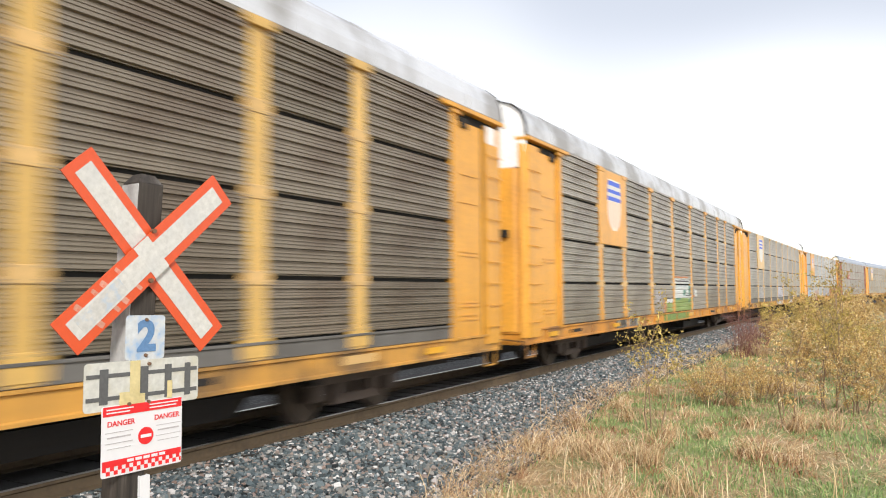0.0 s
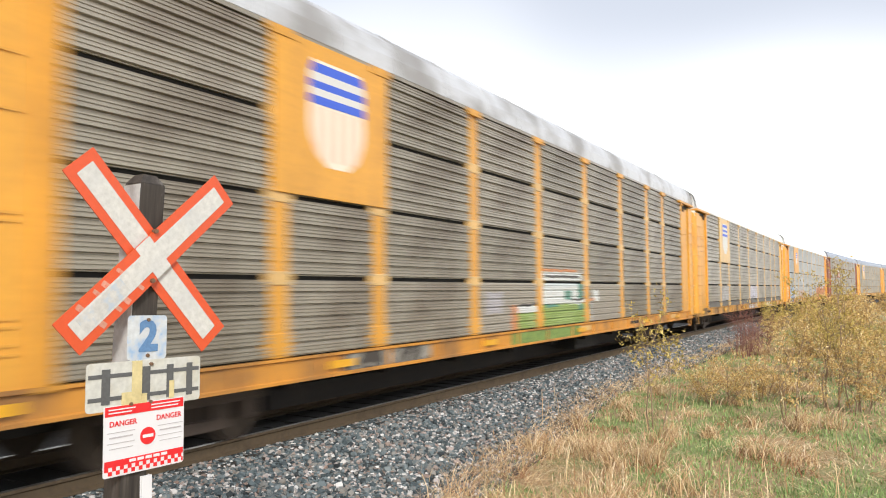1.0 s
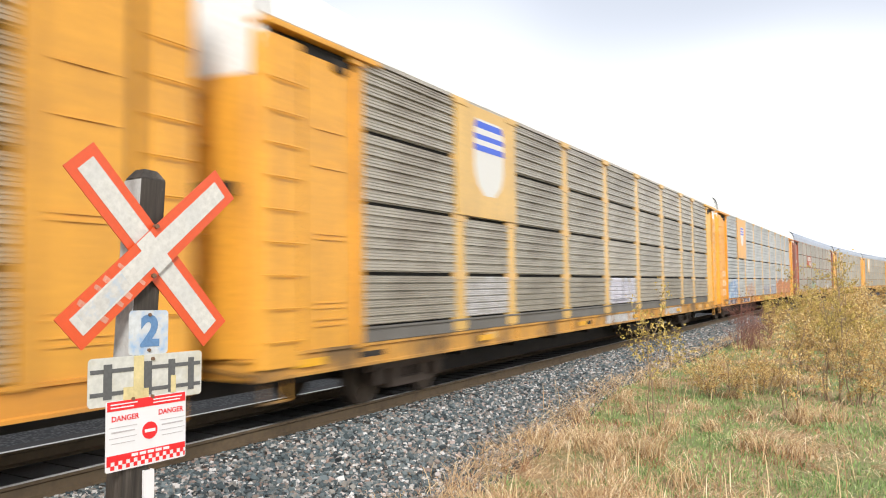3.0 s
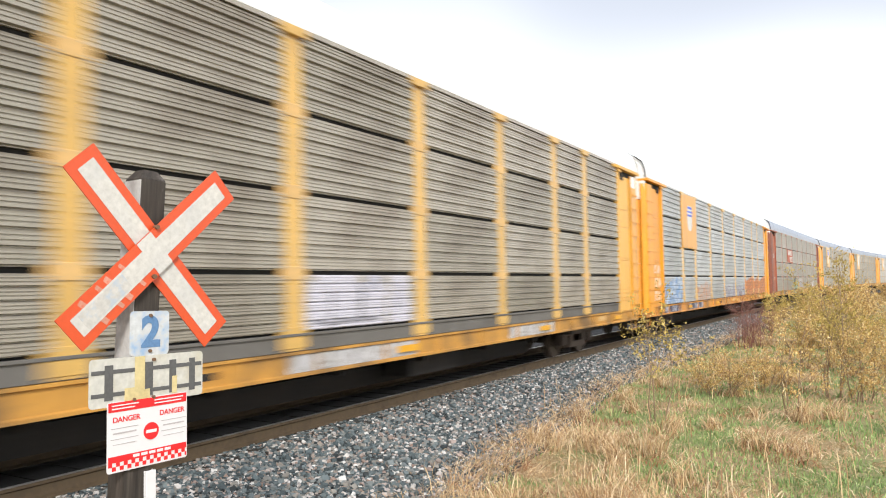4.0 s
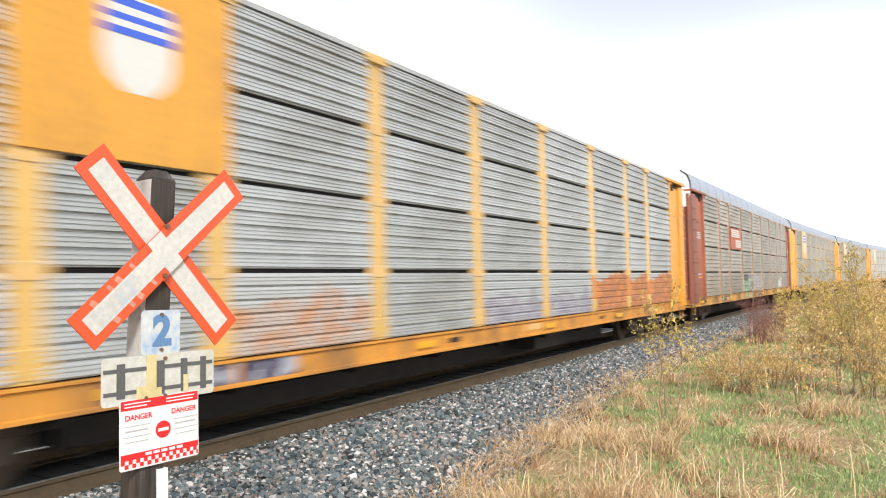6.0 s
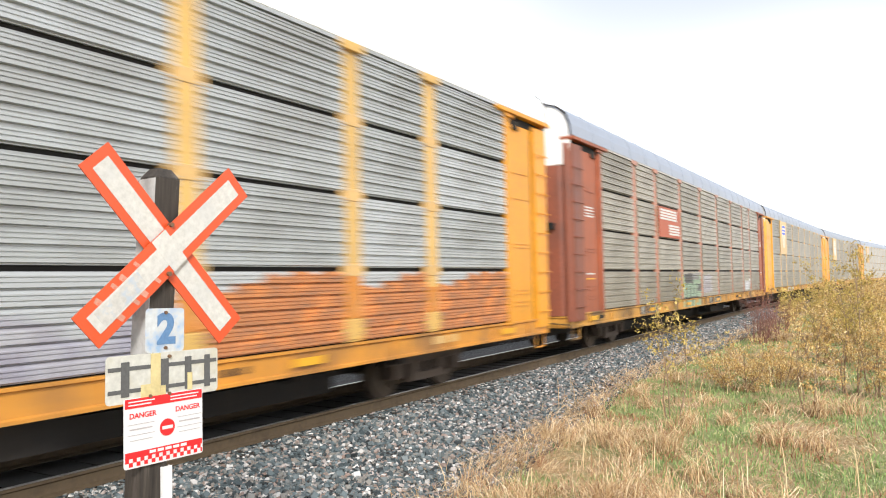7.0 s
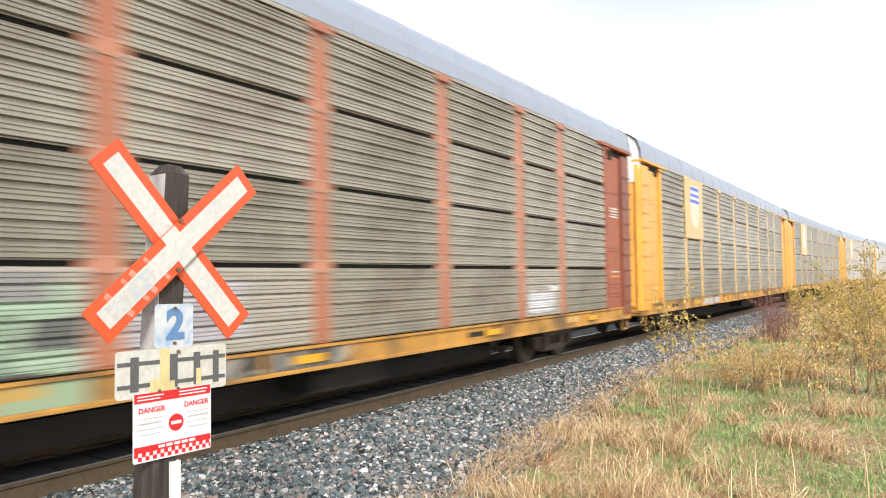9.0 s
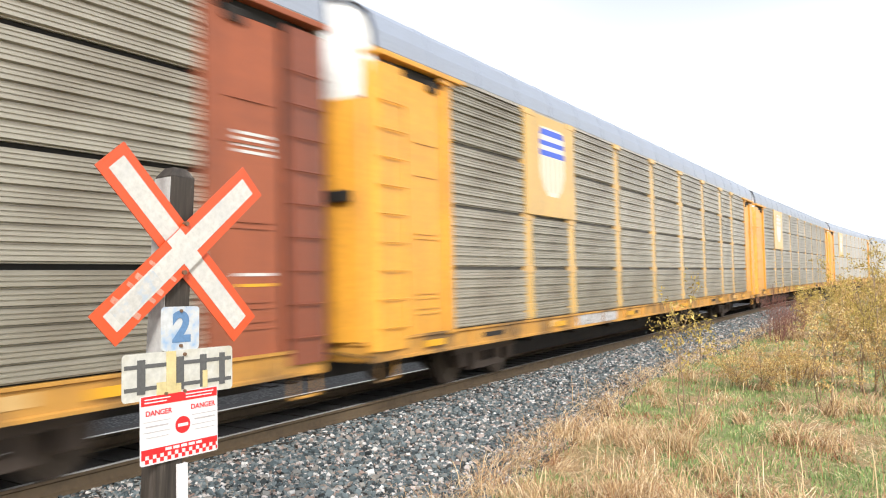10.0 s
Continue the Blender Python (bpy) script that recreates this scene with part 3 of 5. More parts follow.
def shield_plate(root, paint, faded, size):
    """Painted plate between the first two posts with an emblem in plain shapes."""
    y0 = POSTS[1] - 0.17 - CAR_L / 2
    y1 = POSTS[2] + 0.17 - CAR_L / 2
    bm = boxes((1.622, 1.646, y0, y1, 3.06, 5.08), bevel=0.006)
    plate = part("emblem_plate", bm, paint, root, "painted plate with a faded shield emblem")
    yc, zc, w, h = (y0 + y1) / 2 + 0.05, 4.17 + 0.1 * (1 - size), 1.2 * size, 1.4 * size
    bm = bmesh.new()
    emblem_outline(bm, 1.649, yc, zc, w, h, 0.0, 1.0)
    part("emblem_field", bm, CREAM_PAINT if not faded else WHITE_PAINT, plate)
    for lo, hi in ((0.58, 0.66), (0.73, 0.80), (0.88, 0.97)):
        bm = bmesh.new()
        emblem_outline(bm, 1.653, yc, zc, w, h, lo, hi)
        part("emblem_bar", bm, PINK_PAINT if faded == "bleached" else BLUE_PAINT, plate)
    for lo, hi in ((0.66, 0.73), (0.80, 0.88)):
        bm = bmesh.new()
        emblem_outline(bm, 1.653, yc, zc, w, h, lo, hi)
        part("emblem_bar", bm, WHITE_PAINT, plate)
    if not faded:
        for k in range(5):
            a = -0.85 + k * 0.38
            bm = bmesh.new()
            emblem_outline(bm, 1.653, yc, zc, w, h, 0.06, 0.56, a, a + 0.18)
            part("emblem_stripe", bm, PINK_PAINT, plate)
    return plate


def put(name, me, root, m, label=""):
    ob = link(name, me, root, label)
    ob.matrix_basis = m
    return ob


def autorack(label, steel, paint, end_paint, sill, roof, sprays=(), emblem="shield", faded=False, size=1.0, patches=(), rear_paint=None, rail=False, sunk=0.0, seam=None, end_shade=None):
    """A covered car carrier on two trucks. sprays: (bays, row, material)."""
    end_shade = end_shade or end_paint
    root = new("autorack_car")
    tagged(root, label, "train car", "cars of the freight train")
    flip = Matrix.Rotation(math.pi, 4, "Z")
    half = CAR_L / 2
    put("underframe", shared("underframe", DARK, frame_mesh), root, Matrix())
    # added sheet; its black puts the shade of the panel seams into colour
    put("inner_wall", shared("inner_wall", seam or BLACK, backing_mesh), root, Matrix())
    put("roof", shared("roof", roof, roof_mesh), root, Matrix())
    for side in (Matrix(), flip):
        put("side_sill", shared("side_sill", sill, sill_mesh), root, side)
        near = side is not flip
        ys = POSTS if near else [CAR_L - p for p in POSTS[::-1]]
        for b in range(len(ys) - 1):
            y0 = ys[b] + (0.168 if b else 0.0)
            w = ys[b + 1] - (0.168 if b < len(ys) - 2 else 0.0) - y0
            for r, (z0, z1) in enumerate(ROWS):
                mat = steel
                if rail and r == 0:
                    z0 = 1.285
                if near:
                    for bays, row, m in sprays:
                        if b in bays and r == row:
                            mat = m
                put("side_panel", shared("side_panel|%.2f|%.2f" % (w, z1 - z0), mat, lambda: corrugated(w, z1 - z0)), root,
                    side @ pose(1.575, y0 - half, z0))
        for i, y in enumerate(ys):
            if 0 < i < len(ys) - 1:
                build_post(root, side @ pose(1.561 - sunk, y - half, 1.045), paint)
        if rail:
            put("base_rail", shared("base_rail", RAIL_GREY, lambda: boxes((1.53, 1.60, -half + POSTS[0], half - POSTS[0], 1.04, 1.255), (1.53, 1.625, -half + POSTS[0], half - POSTS[0], 1.225, 1.26), bevel=0.006)), root, side, "dark grey rail under the side panels")
        put("eave_rail", shared("eave_rail", steel, lambda: boxes((1.50, 1.625, -half + 0.7, half - 0.7, 5.075, 5.125))), root, side)
    for end in (Matrix(), flip):
        put("roof_cap", shared("roof_cap", CAP_WHITE, cap_mesh), root, end @ pose(0, -half + BODY_END + 0.06, 0), "white arched plate under the roof's end")
        put("roof_rim", shared("roof_rim", DARK, rim_mesh), root, end @ pose(0, -half + BODY_END, 0))
        put("coupler", shared("coupler", DARK, coupler_mesh), root, end @ pose(0, -half + BODY_END, 0))
        for mirror in (1, -1):
            m = end @ pose(0, -half + BODY_END, 0) @ Matrix.Diagonal((mirror, 1, 1, 1))
            door = put("end_door", shared("end_door", end_shade, door_mesh), root, m)
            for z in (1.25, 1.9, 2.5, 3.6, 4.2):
                put("door_rib", shared("door_rib", end_shade, lambda: boxes((0.03, 0.8, -0.125, -0.08, 0.0, 0.05))), door, pose(0, 0, z))
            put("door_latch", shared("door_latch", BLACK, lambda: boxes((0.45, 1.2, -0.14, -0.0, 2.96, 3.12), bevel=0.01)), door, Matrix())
            hull = rear_paint if end is flip and rear_paint else end_paint
            corner = m @ pose(HALF, 0, 0)
            put("corner_sheet", shared("corner_sheet", hull, end_side_mesh), root, corner)
            # dark strip added as the shade in the recess behind the column
            put("door_jamb", shared("door_jamb", DARK, lambda: boxes((-0.14, -0.10, 0.69, 0.85, 0.95, 4.9))), root, corner, "dark strip for the shade in the gap beside the corner sheet")
            put("end_post", shared("end_post", hull, lambda: boxes((-0.05, 0.032, END_RUN - 0.17, END_RUN, 0.98, 5.06), bevel=0.01)), root, corner)
            for z in (1.32, 1.40, 1.55, 1.62, 2.45, 2.52, 3.4, 3.9):
                put("stiffener", shared("stiffener", hull, lambda: boxes((-0.03, -0.012, 1.0, 1.62, 0.0, 0.022))), root, m @ pose(HALF, 0, z))
            col = put("corner_column", shared("corner_column", end_shade, ladder_mesh), root, corner)
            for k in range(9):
                put("rung", shared("rung", end_shade, rung_mesh), col, pose(0, 0, 1.18 + 0.4 * k))
            if end is flip and rail:
                put("column_cap", shared("column_cap", CAP_WHITE, lambda: boxes((-0.15, 0.024, 0.30, 0.69, 4.60, 4.935), bevel=0.006)), root, corner, "white painted top of the corner column")
            put("header", shared("header", hull, lambda: boxes((-0.25, 0.09, 0.02, END_RUN + 0.35, 5.01, 5.09), (-0.03, 0.06, END_RUN - 0.3, END_RUN + 0.02, 4.93, 5.01), bevel=0.012)), root, corner)
            # black box in place of the shadow under the overhanging header
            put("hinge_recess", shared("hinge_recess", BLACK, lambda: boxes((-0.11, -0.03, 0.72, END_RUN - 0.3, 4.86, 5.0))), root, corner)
            put("door_roller", shared("door_roller", DARK, lambda: boxes((-0.03, 0.02, END_RUN - 0.62, END_RUN - 0.36, 4.74, 4.93), bevel=0.03)), root, corner)
        put("end_sill", shared("end_sill", sill, end_sill_mesh), root, end @ pose(0, -half + BODY_END, 0))
        put("uncoupling_lever", shared("uncoupling_lever", DARK, lever_mesh), root, end @ pose(0, -half + BODY_END, 0))
        truck = put("truck", shared("truck", TRUCK_BROWN, truck_frame_mesh), root, end @ pose(0, -10.1, 0), "cast steel truck with brown grime")
        for y in (-0.89, 0.89):
            ws = put("wheelset", shared("wheelset", WHEEL, wheelset_mesh), truck, pose(0, y, 0.42))
            ROLLING.append(ws)
    rnd = random.Random(label)
    for k in range(6):
        y = -half + 1.6 + k * 4.9 + rnd.uniform(-0.6, 0.6)
        put("reflective_strip", shared("reflective_strip", TAPE_YELLOW, lambda: boxes((1.612, 1.618, -0.28, 0.28, 0.83, 0.93))), root, pose(0, y, 0))
    for k in range(6):
        y = -half + 3 + k * 4.4 + rnd.uniform(-1, 1)
        w = rnd.uniform(0.2, 0.45)
        part("stencil", boxes((1.577, 1.583, y - w, y + w, 0.84, 0.92 + 0.04 * (k % 2))), BRACKET if k % 2 else DARK, root)
    for y0, y1, z0, z1, m in patches:
        x = 1.576 if z1 < 1.1 else (HALF - 0.029 if y1 < POSTS[0] else 1.6035)
        spot = part("sprayed_patch", boxes((0.0, 0.008, 0.0, y1 - y0, 0.0, z1 - z0)), m, root, "patch of spray paint")
        spot.matrix_basis = pose(x, y0 - half, z0)
    if emblem == "shield":
        shield_plate(root, YELLOW if paint is not YELLOW_PALE or size < 1 else paint, faded, size)
    elif emblem == "bars":
        y0 = POSTS[2] + 0.2 - half
        plate = part("emblem_plate", boxes((1.62, 1.65, y0, y0 + 2.55, 3.07, 4.02)), PLATE_RED, root, "faded red plate with white bars")
        for j in range(4):
            part("emblem_bar", boxes((1.651, 1.657, y0 + 0.1, y0 + 2.1, 3.62 + j * 0.09, 3.68 + j * 0.09)), WHITE_PAINT, plate)
            part("emblem_bar", boxes((1.651, 1.657, y0 + 1.1, y0 + 2.4, 3.16 + j * 0.09, 3.22 + j * 0.09)), WHITE_PAINT, plate)
    # stencilled lines on the end sheets
    for z in (1.80, 1.92, 3.3, 3.37, 3.44, 3.51) if emblem == "bars" else ():
        for sy in (-half + BODY_END + 0.95, half - BODY_END - 1.5):
            part("stencil", boxes((HALF - 0.028, HALF - 0.024, sy, sy + 0.55, z, z + 0.035)), TAPE_YELLOW if z == 1.80 else WHITE_PAINT, root)
    return root


ROLLING = []
LIME, CHALK, TEAL, INK, RUST = (0.24, 0.36, 0.06), (0.74, 0.76, 0.74), (0.04, 0.24, 0.17), (0.03, 0.03, 0.035), (0.62, 0.22, 0.06)
LILAC, MINT, GREYISH = (0.66, 0.65, 0.74), (0.33, 0.46, 0.32), (0.44, 0.42, 0.45)
RUSTY_STEEL, CREAM_STEEL, OLIVE_STEEL = (0.36, 0.32, 0.26), (0.45, 0.41, 0.35), (0.40, 0.365, 0.30)
SPRAY_GREEN = mural("green_spray", RUSTY_STEEL, [(-1, 9, -1, 0.52, LIME), (0.8, 1.9, 0.05, 0.25, (0.30, 0.42, 0.10)), (-1, 2.4, 0.46, 0.9, CHALK), (-1, 2.3, 0.86, 1.5, (0.60, 0.66, 0.66)),
                                                 (1.3, 1.7, 0.58, 0.78, TEAL), (2.2, 2.5, 0.3, 0.95, TEAL), (0.2, 0.9, 0.40, 0.47, TEAL), (1.9, 9, 0.46, 0.56, CHALK), (1.7, 9, 0.55, 0.60, INK)], 0.05)
SPRAY_GREEN_TOP = mural("green_spray_top", RUSTY_STEEL, [(-0.2, 2.4, -1, 0.20, CHALK), (0.1, 2.25, 0.07, 0.13, INK), (-0.2, 2.1, 0.21, 0.27, RUST)], 0.03)
SPRAY_GREEN_EDGE = mural("green_spray_edge", RUSTY_STEEL, [(1.6, 9, -1, 0.36, LIME), (1.65, 9, 0.33, 0.47, CHALK), (1.7, 9, 0.47, 0.53, INK), (1.35, 1.65, -1, 0.5, RUST), (0.3, 0.95, 0.35, 0.75, GREYISH), (2.2, 2.5, 0.0, 0.3, (0.30, 0.40, 0.12))], 0.05)
SPRAY_GREEN_TAIL = mural("green_spray_tail", RUSTY_STEEL, [(-1, 0.15, -1, 0.5, TEAL), (0.3, 0.75, 0.5, 0.78, CHALK), (-1, 0.35, 0.5, 0.56, RUST), (0.1, 0.25, 0.0, 0.5, GREYISH)], 0.06)
SPRAY_WHITE = mural("white_spray", CREAM_STEEL, [(0.1, 1.8, -1, 0.62, LILAC), (0.25, 1.15, 0.55, 0.72, LILAC), (1.35, 1.7, 0.5, 0.74, (0.52, 0.52, 0.62)), (1.9, 2.45, -1, 0.74, LILAC),
                                                 (0.55, 0.62, 0.05, 0.5, (0.3, 0.3, 0.36)), (1.15, 1.24, 0.1, 0.6, (0.3, 0.3, 0.36)), (0.2, 1.6, 0.05, 0.11, (0.25, 0.25, 0.3)), (2.1, 2.2, 0.2, 0.6, (0.4, 0.4, 0.48))], 0.06)
SPRAY_PALE = sprayed("pale_faded_spray", (0.42, 0.39, 0.34), (0.50, 0.48, 0.47), (0.56, 0.54, 0.54), 11, (0.36, 0.34, 0.32), 0.7)
SPRAY_BLUE = sprayed("blue_spray", (0.47, 0.48, 0.48), (0.20, 0.36, 0.62), (0.50, 0.58, 0.68), 3, (0.28, 0.36, 0.46), 0.85)
SPRAY_ORANGE = sprayed("orange_spray", (0.47, 0.48, 0.48), (0.70, 0.22, 0.012), (0.52, 0.16, 0.012), 4, (0.30, 0.11, 0.03), 0.9)
SPRAY_RUST = sprayed("rusty_orange_spray", (0.47, 0.48, 0.48), (0.56, 0.27, 0.12), (0.50, 0.40, 0.34), 12, (0.44, 0.36, 0.32), 0.6)
SPRAY_TEAL = mural("teal_spray", OLIVE_STEEL, [(-1, 2.5, -1, 0.80, MINT), (0.15, 1.35, 0.52, 0.86, INK), (1.35, 2.3, 0.66, 0.88, (0.24, 0.24, 0.24)), (2.05, 2.6, 0.22, 0.50, (0.06, 0.07, 0.07)),
                                               (0.35, 0.50, 0.0, 0.5, (0.08, 0.12, 0.09)), (0.85, 1.0, 0.0, 0.42, (0.08, 0.12, 0.09)), (1.3, 1.45, 0.1, 0.6, (0.10, 0.15, 0.11)), (1.75, 1.9, 0.0, 0.55, (0.10, 0.15, 0.11)), (-1, 2.2, 0.0, 0.05, INK)], 0.05)
SPRAY_SILL_TEAL = mural("teal_sill_spray", (0.42, 0.36, 0.2), [(-1, 9, -1, 9, (0.28, 0.40, 0.26)), (0.3, 0.55, -1, 9, (0.10, 0.15, 0.11)), (1.2, 1.4, -1, 9, (0.10, 0.15, 0.11)), (1.7, 2.2, 0.1, 9, (0.5, 0.32, 0.07))], 0.03)
SPRAY_LILAC = mural("grey_lilac_spray", OLIVE_STEEL, [(0.1, 1.5, 0.15, 0.8, GREYISH), (0.3, 1.2, 0.3, 0.55, (0.36, 0.33, 0.36))], 0.12)
SPRAY_TAG = mural("white_tag_spray", OLIVE_STEEL, [(0.2, 1.3, 0.08, 0.48, (0.62, 0.61, 0.62)), (1.1, 1.6, 0.5, 0.62, CHALK), (0.3, 0.9, 0.15, 0.4, (0.70, 0.70, 0.73))], 0.08)
POST_ORANGE = worn("orange_sprayed_post", (0.66, 0.24, 0.03), 0.5, 0, (0.6, 0.4, 0.2), 0.5, 3.0)
SPRAY_VIOLET = sprayed("violet_spray", (0.45, 0.465, 0.47), (0.34, 0.33, 0.40), (0.42, 0.41, 0.44), 7, (0.25, 0.22, 0.26), 0.5)
SPRAY_SILL_GREEN = sprayed("green_sill_spray", (0.20, 0.28, 0.07), (0.24, 0.34, 0.08), (0.20, 0.30, 0.07), 8, (0.12, 0.2, 0.05), 2.0)
SPRAY_SILL_DARK = sprayed("dark_sill_spray", (0.05, 0.045, 0.06), (0.08, 0.065, 0.12), (0.46, 0.47, 0.54), 9, (0.04, 0.035, 0.05), 2.0)
SPRAY_SILL_GRIME = sprayed("grimy_sill_spray", (0.06, 0.05, 0.042), (0.07, 0.06, 0.05), (0.36, 0.34, 0.29), 13, (0.05, 0.04, 0.035), 2.0)
SPRAY_SILL_WHITE = sprayed("white_sill_spray", (0.52, 0.51, 0.50), (0.60, 0.59, 0.59), (0.52, 0.51, 0.52), 10, (0.24, 0.22, 0.2), 2.0)
SPRAY_PINK = worn("pale_spray", (0.84, 0.62, 0.46), 0.5, 0, (0.80, 0.36, 0.04), 0.9, 4.5, 18.0, False, sharp=0.56)

CARS = [
    autorack("weathered grey autorack car with faded yellow posts and ends", STEEL_RUSTY, YELLOW_PALE, YELLOW, SILL_YELLOW, ROOF, emblem="", rail=True),
    autorack("weathered autorack car with yellow ends, shield emblem and green spray paint", STEEL_BROWN, YELLOW, YELLOW, SILL_ORANGE, ROOF,
             [((3,), 0, SPRAY_GREEN_EDGE), ((4,), 0, SPRAY_GREEN), ((4,), 1, SPRAY_GREEN_TOP), ((5,), 0, SPRAY_GREEN_TAIL)], patches=[(12.0, 15.9, 0.765, 1.03, SPRAY_SILL_GREEN), (6.6, 8.9, 0.77, 0.99, SPRAY_SILL_GRIME)]),
    autorack("weathered autorack car with yellow ends and white spray paint", STEEL_CREAM, YELLOW_PALE, YELLOW, SILL_YELLOW, CAP_WHITE,
             [((4,), 0, SPRAY_WHITE), ((1,), 0, SPRAY_PALE)], faded=True, patches=[(19.6, 21.9, 0.77, 0.99, SPRAY_SILL_WHITE), (13.3, 16.2, 0.77, 1.0, SPRAY_SILL_WHITE)], rear_paint=YELLOW_SOFT, rail=True),
    autorack("grey autorack car with deep yellow ends, blue and orange spray paint", STEEL_GREY, YELLOW_PALE, YELLOW_DEEP, SILL_ORANGE, CAP_WHITE,
             [((0,), 0, SPRAY_BLUE), ((2,), 0, SPRAY_RUST), ((6, 7, 8), 0, SPRAY_ORANGE), ((4, 5), 0, SPRAY_VIOLET)], faded=True, size=0.68,
             patches=[(2.6, 4.9, 0.77, 0.99, SPRAY_SILL_DARK), (6.1, 8.7, 0.77, 0.99, SPRAY_SILL_DARK), (19.12, 19.44, 1.36, 1.9, POST_ORANGE), (21.89, 22.21, 1.36, 1.93, POST_ORANGE), (23.89, 24.21, 1.36, 1.75, POST_ORANGE), (1.45, 2.15, 1.22, 1.52, SPRAY_PINK), (1.5, 2.2, 1.66, 1.95, SPRAY_PINK), (1.42, 2.1, 2.1, 2.36, SPRAY_PINK)]),
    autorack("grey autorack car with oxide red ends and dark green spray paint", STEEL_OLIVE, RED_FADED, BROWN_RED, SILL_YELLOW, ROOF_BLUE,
             [((3,), 0, SPRAY_TEAL), ((4,), 0, SPRAY_LILAC), ((7,), 0, SPRAY_TAG)], "bars", patches=[(5.6, 7.4, 0.77, 0.99, SPRAY_SILL_GRIME), (10.6, 13.2, 0.77, 1.03, SPRAY_SILL_TEAL), (14.6, 17.0, 0.77, 0.99, SPRAY_SILL_GRIME)], sunk=0.020, end_shade=OXIDE_SHADED),
    autorack("pale grey autorack car with yellow ends and shield emblem", STEEL_OLIVE, YELLOW_PALE, YELLOW, SILL_YELLOW, ROOF_BLUE,
             patches=[(7.6, 10.2, 0.77, 0.99, SPRAY_SILL_WHITE)], sunk=0.006, seam=RAIL_GREY),
    autorack("grey autorack car with yellow ends and faded emblem", STEEL_OLIVE, YELLOW_PALE, YELLOW, SILL_YELLOW, ROOF_BLUE, faded="bleached", sunk=0.010, seam=RAIL_GREY),
    autorack("pale galvanised autorack car with yellow ends and posts", STEEL_PALE, YELLOW_PALE, YELLOW, SILL_YELLOW, ROOF_BLUE, faded="bleached", sunk=0.010, seam=RAIL_GREY),
    autorack("plain whitish autorack car without coloured ends", STEEL_PALE, STEEL_PALE, STEEL_PALE, STEEL_PALE, ROOF_BLUE, emblem=""),
]
LEAD_AT_1S = 1.586                 # the second car's leading coupler at 1.0 s
SLACK = [-0.25, -0.08, -0.15, -0.17, 0.14, 0.10, 0.08, 0.08, 0.08]   # play in the couplings, car by car


def car_pose(index, t):
    s = LEAD_AT_1S + SLACK[index] + (index - 1) * CAR_L + CAR_L / 2 - SPEED * (t - 1.0)
    a, _ = on_line(s - 10.1)
    b, _ = on_line(s + 10.1)
    d = b - a
    mid = (a + b) / 2
    return Matrix.Translation(mid) @ Matrix.Rotation(math.atan2(-d.x, d.y), 4, "Z")


def motions():
    for i, car in enumerate(CARS):
        walk(car, [(k * 0.5, car_pose(i, k * 0.5)) for k in range(21)])
    step = 1.0 / FPS
    for ws in ROLLING:
        base = ws.matrix_basis.translation.copy()
        sign = 1.0 if ws.parent.matrix_basis.to_euler().z < 1.5 else -1.0
        walk(ws, [(k * step, Matrix.Translation(base) @ Matrix.Rotation(sign * SPEED * k * step / 0.42, 4, "X")) for k in range(301)])


# ---------------------------------------------------------------- crossing sign
SIGN_RED = plain("sign_orange_red", (0.66, 0.085, 0.022), 0.35, 0, 0.12)
SIGN_WHITE = worn("sign_white_sheeting", (0.62, 0.60, 0.56), 0.4, 0, (0.42, 0.44, 0.46), 0.4, 5.0, 40, False, 0.05)
NOTICE_WHITE = plain("notice_white", (0.72, 0.71, 0.72), 0.35, 0, 0.03)
NOTICE_RED = plain("notice_red", (0.72, 0.02, 0.025), 0.35)
NOTICE_GREY = plain("notice_small_print", (0.45, 0.42, 0.42), 0.5)
PLATE_WHITE = worn("chipped_white_plate", (0.58, 0.57, 0.52), 0.5, 0, (0.45, 0.38, 0.2), 0.5, 6.0, 30, False, 0.1)
PLATE_BLACK = plain("faded_black_print", (0.10, 0.10, 0.10), 0.6, 0, 0.4, 60)
PLATE_YELLOW = worn("yellowed_bare_patch", (0.66, 0.55, 0.28), 0.6, 0, (0.4, 0.3, 0.12), 0.5, 9.0, 40, False, 0.1)
BLUE_SPRAY = worn("blue_sprayed_plate", (0.66, 0.68, 0.70), 0.45, 0, (0.26, 0.43, 0.68), 0.8, 10.0, 40.0, False, 0.05, sharp=0.62)
PALE_SPRAY = worn("faint_blue_spray", (0.62, 0.60, 0.57), 0.4, 0, (0.45, 0.54, 0.66), 0.7, 14.0, 40.0, False, 0.05, sharp=0.6)
DIGIT_BLUE = plain("faded_blue_digit", (0.11, 0.22, 0.40), 0.6, 0, 0.35, 60)
GLARE_RED = worn("glare_on_red", (0.66, 0.30, 0.22), 0.4, 0, (0.66, 0.085, 0.022), 0.9, 16.0, 60.0, False, 0.05, sharp=0.6)
BOLT = plain("rusty_bolt", (0.22, 0.13, 0.08), 0.6, 0.5)


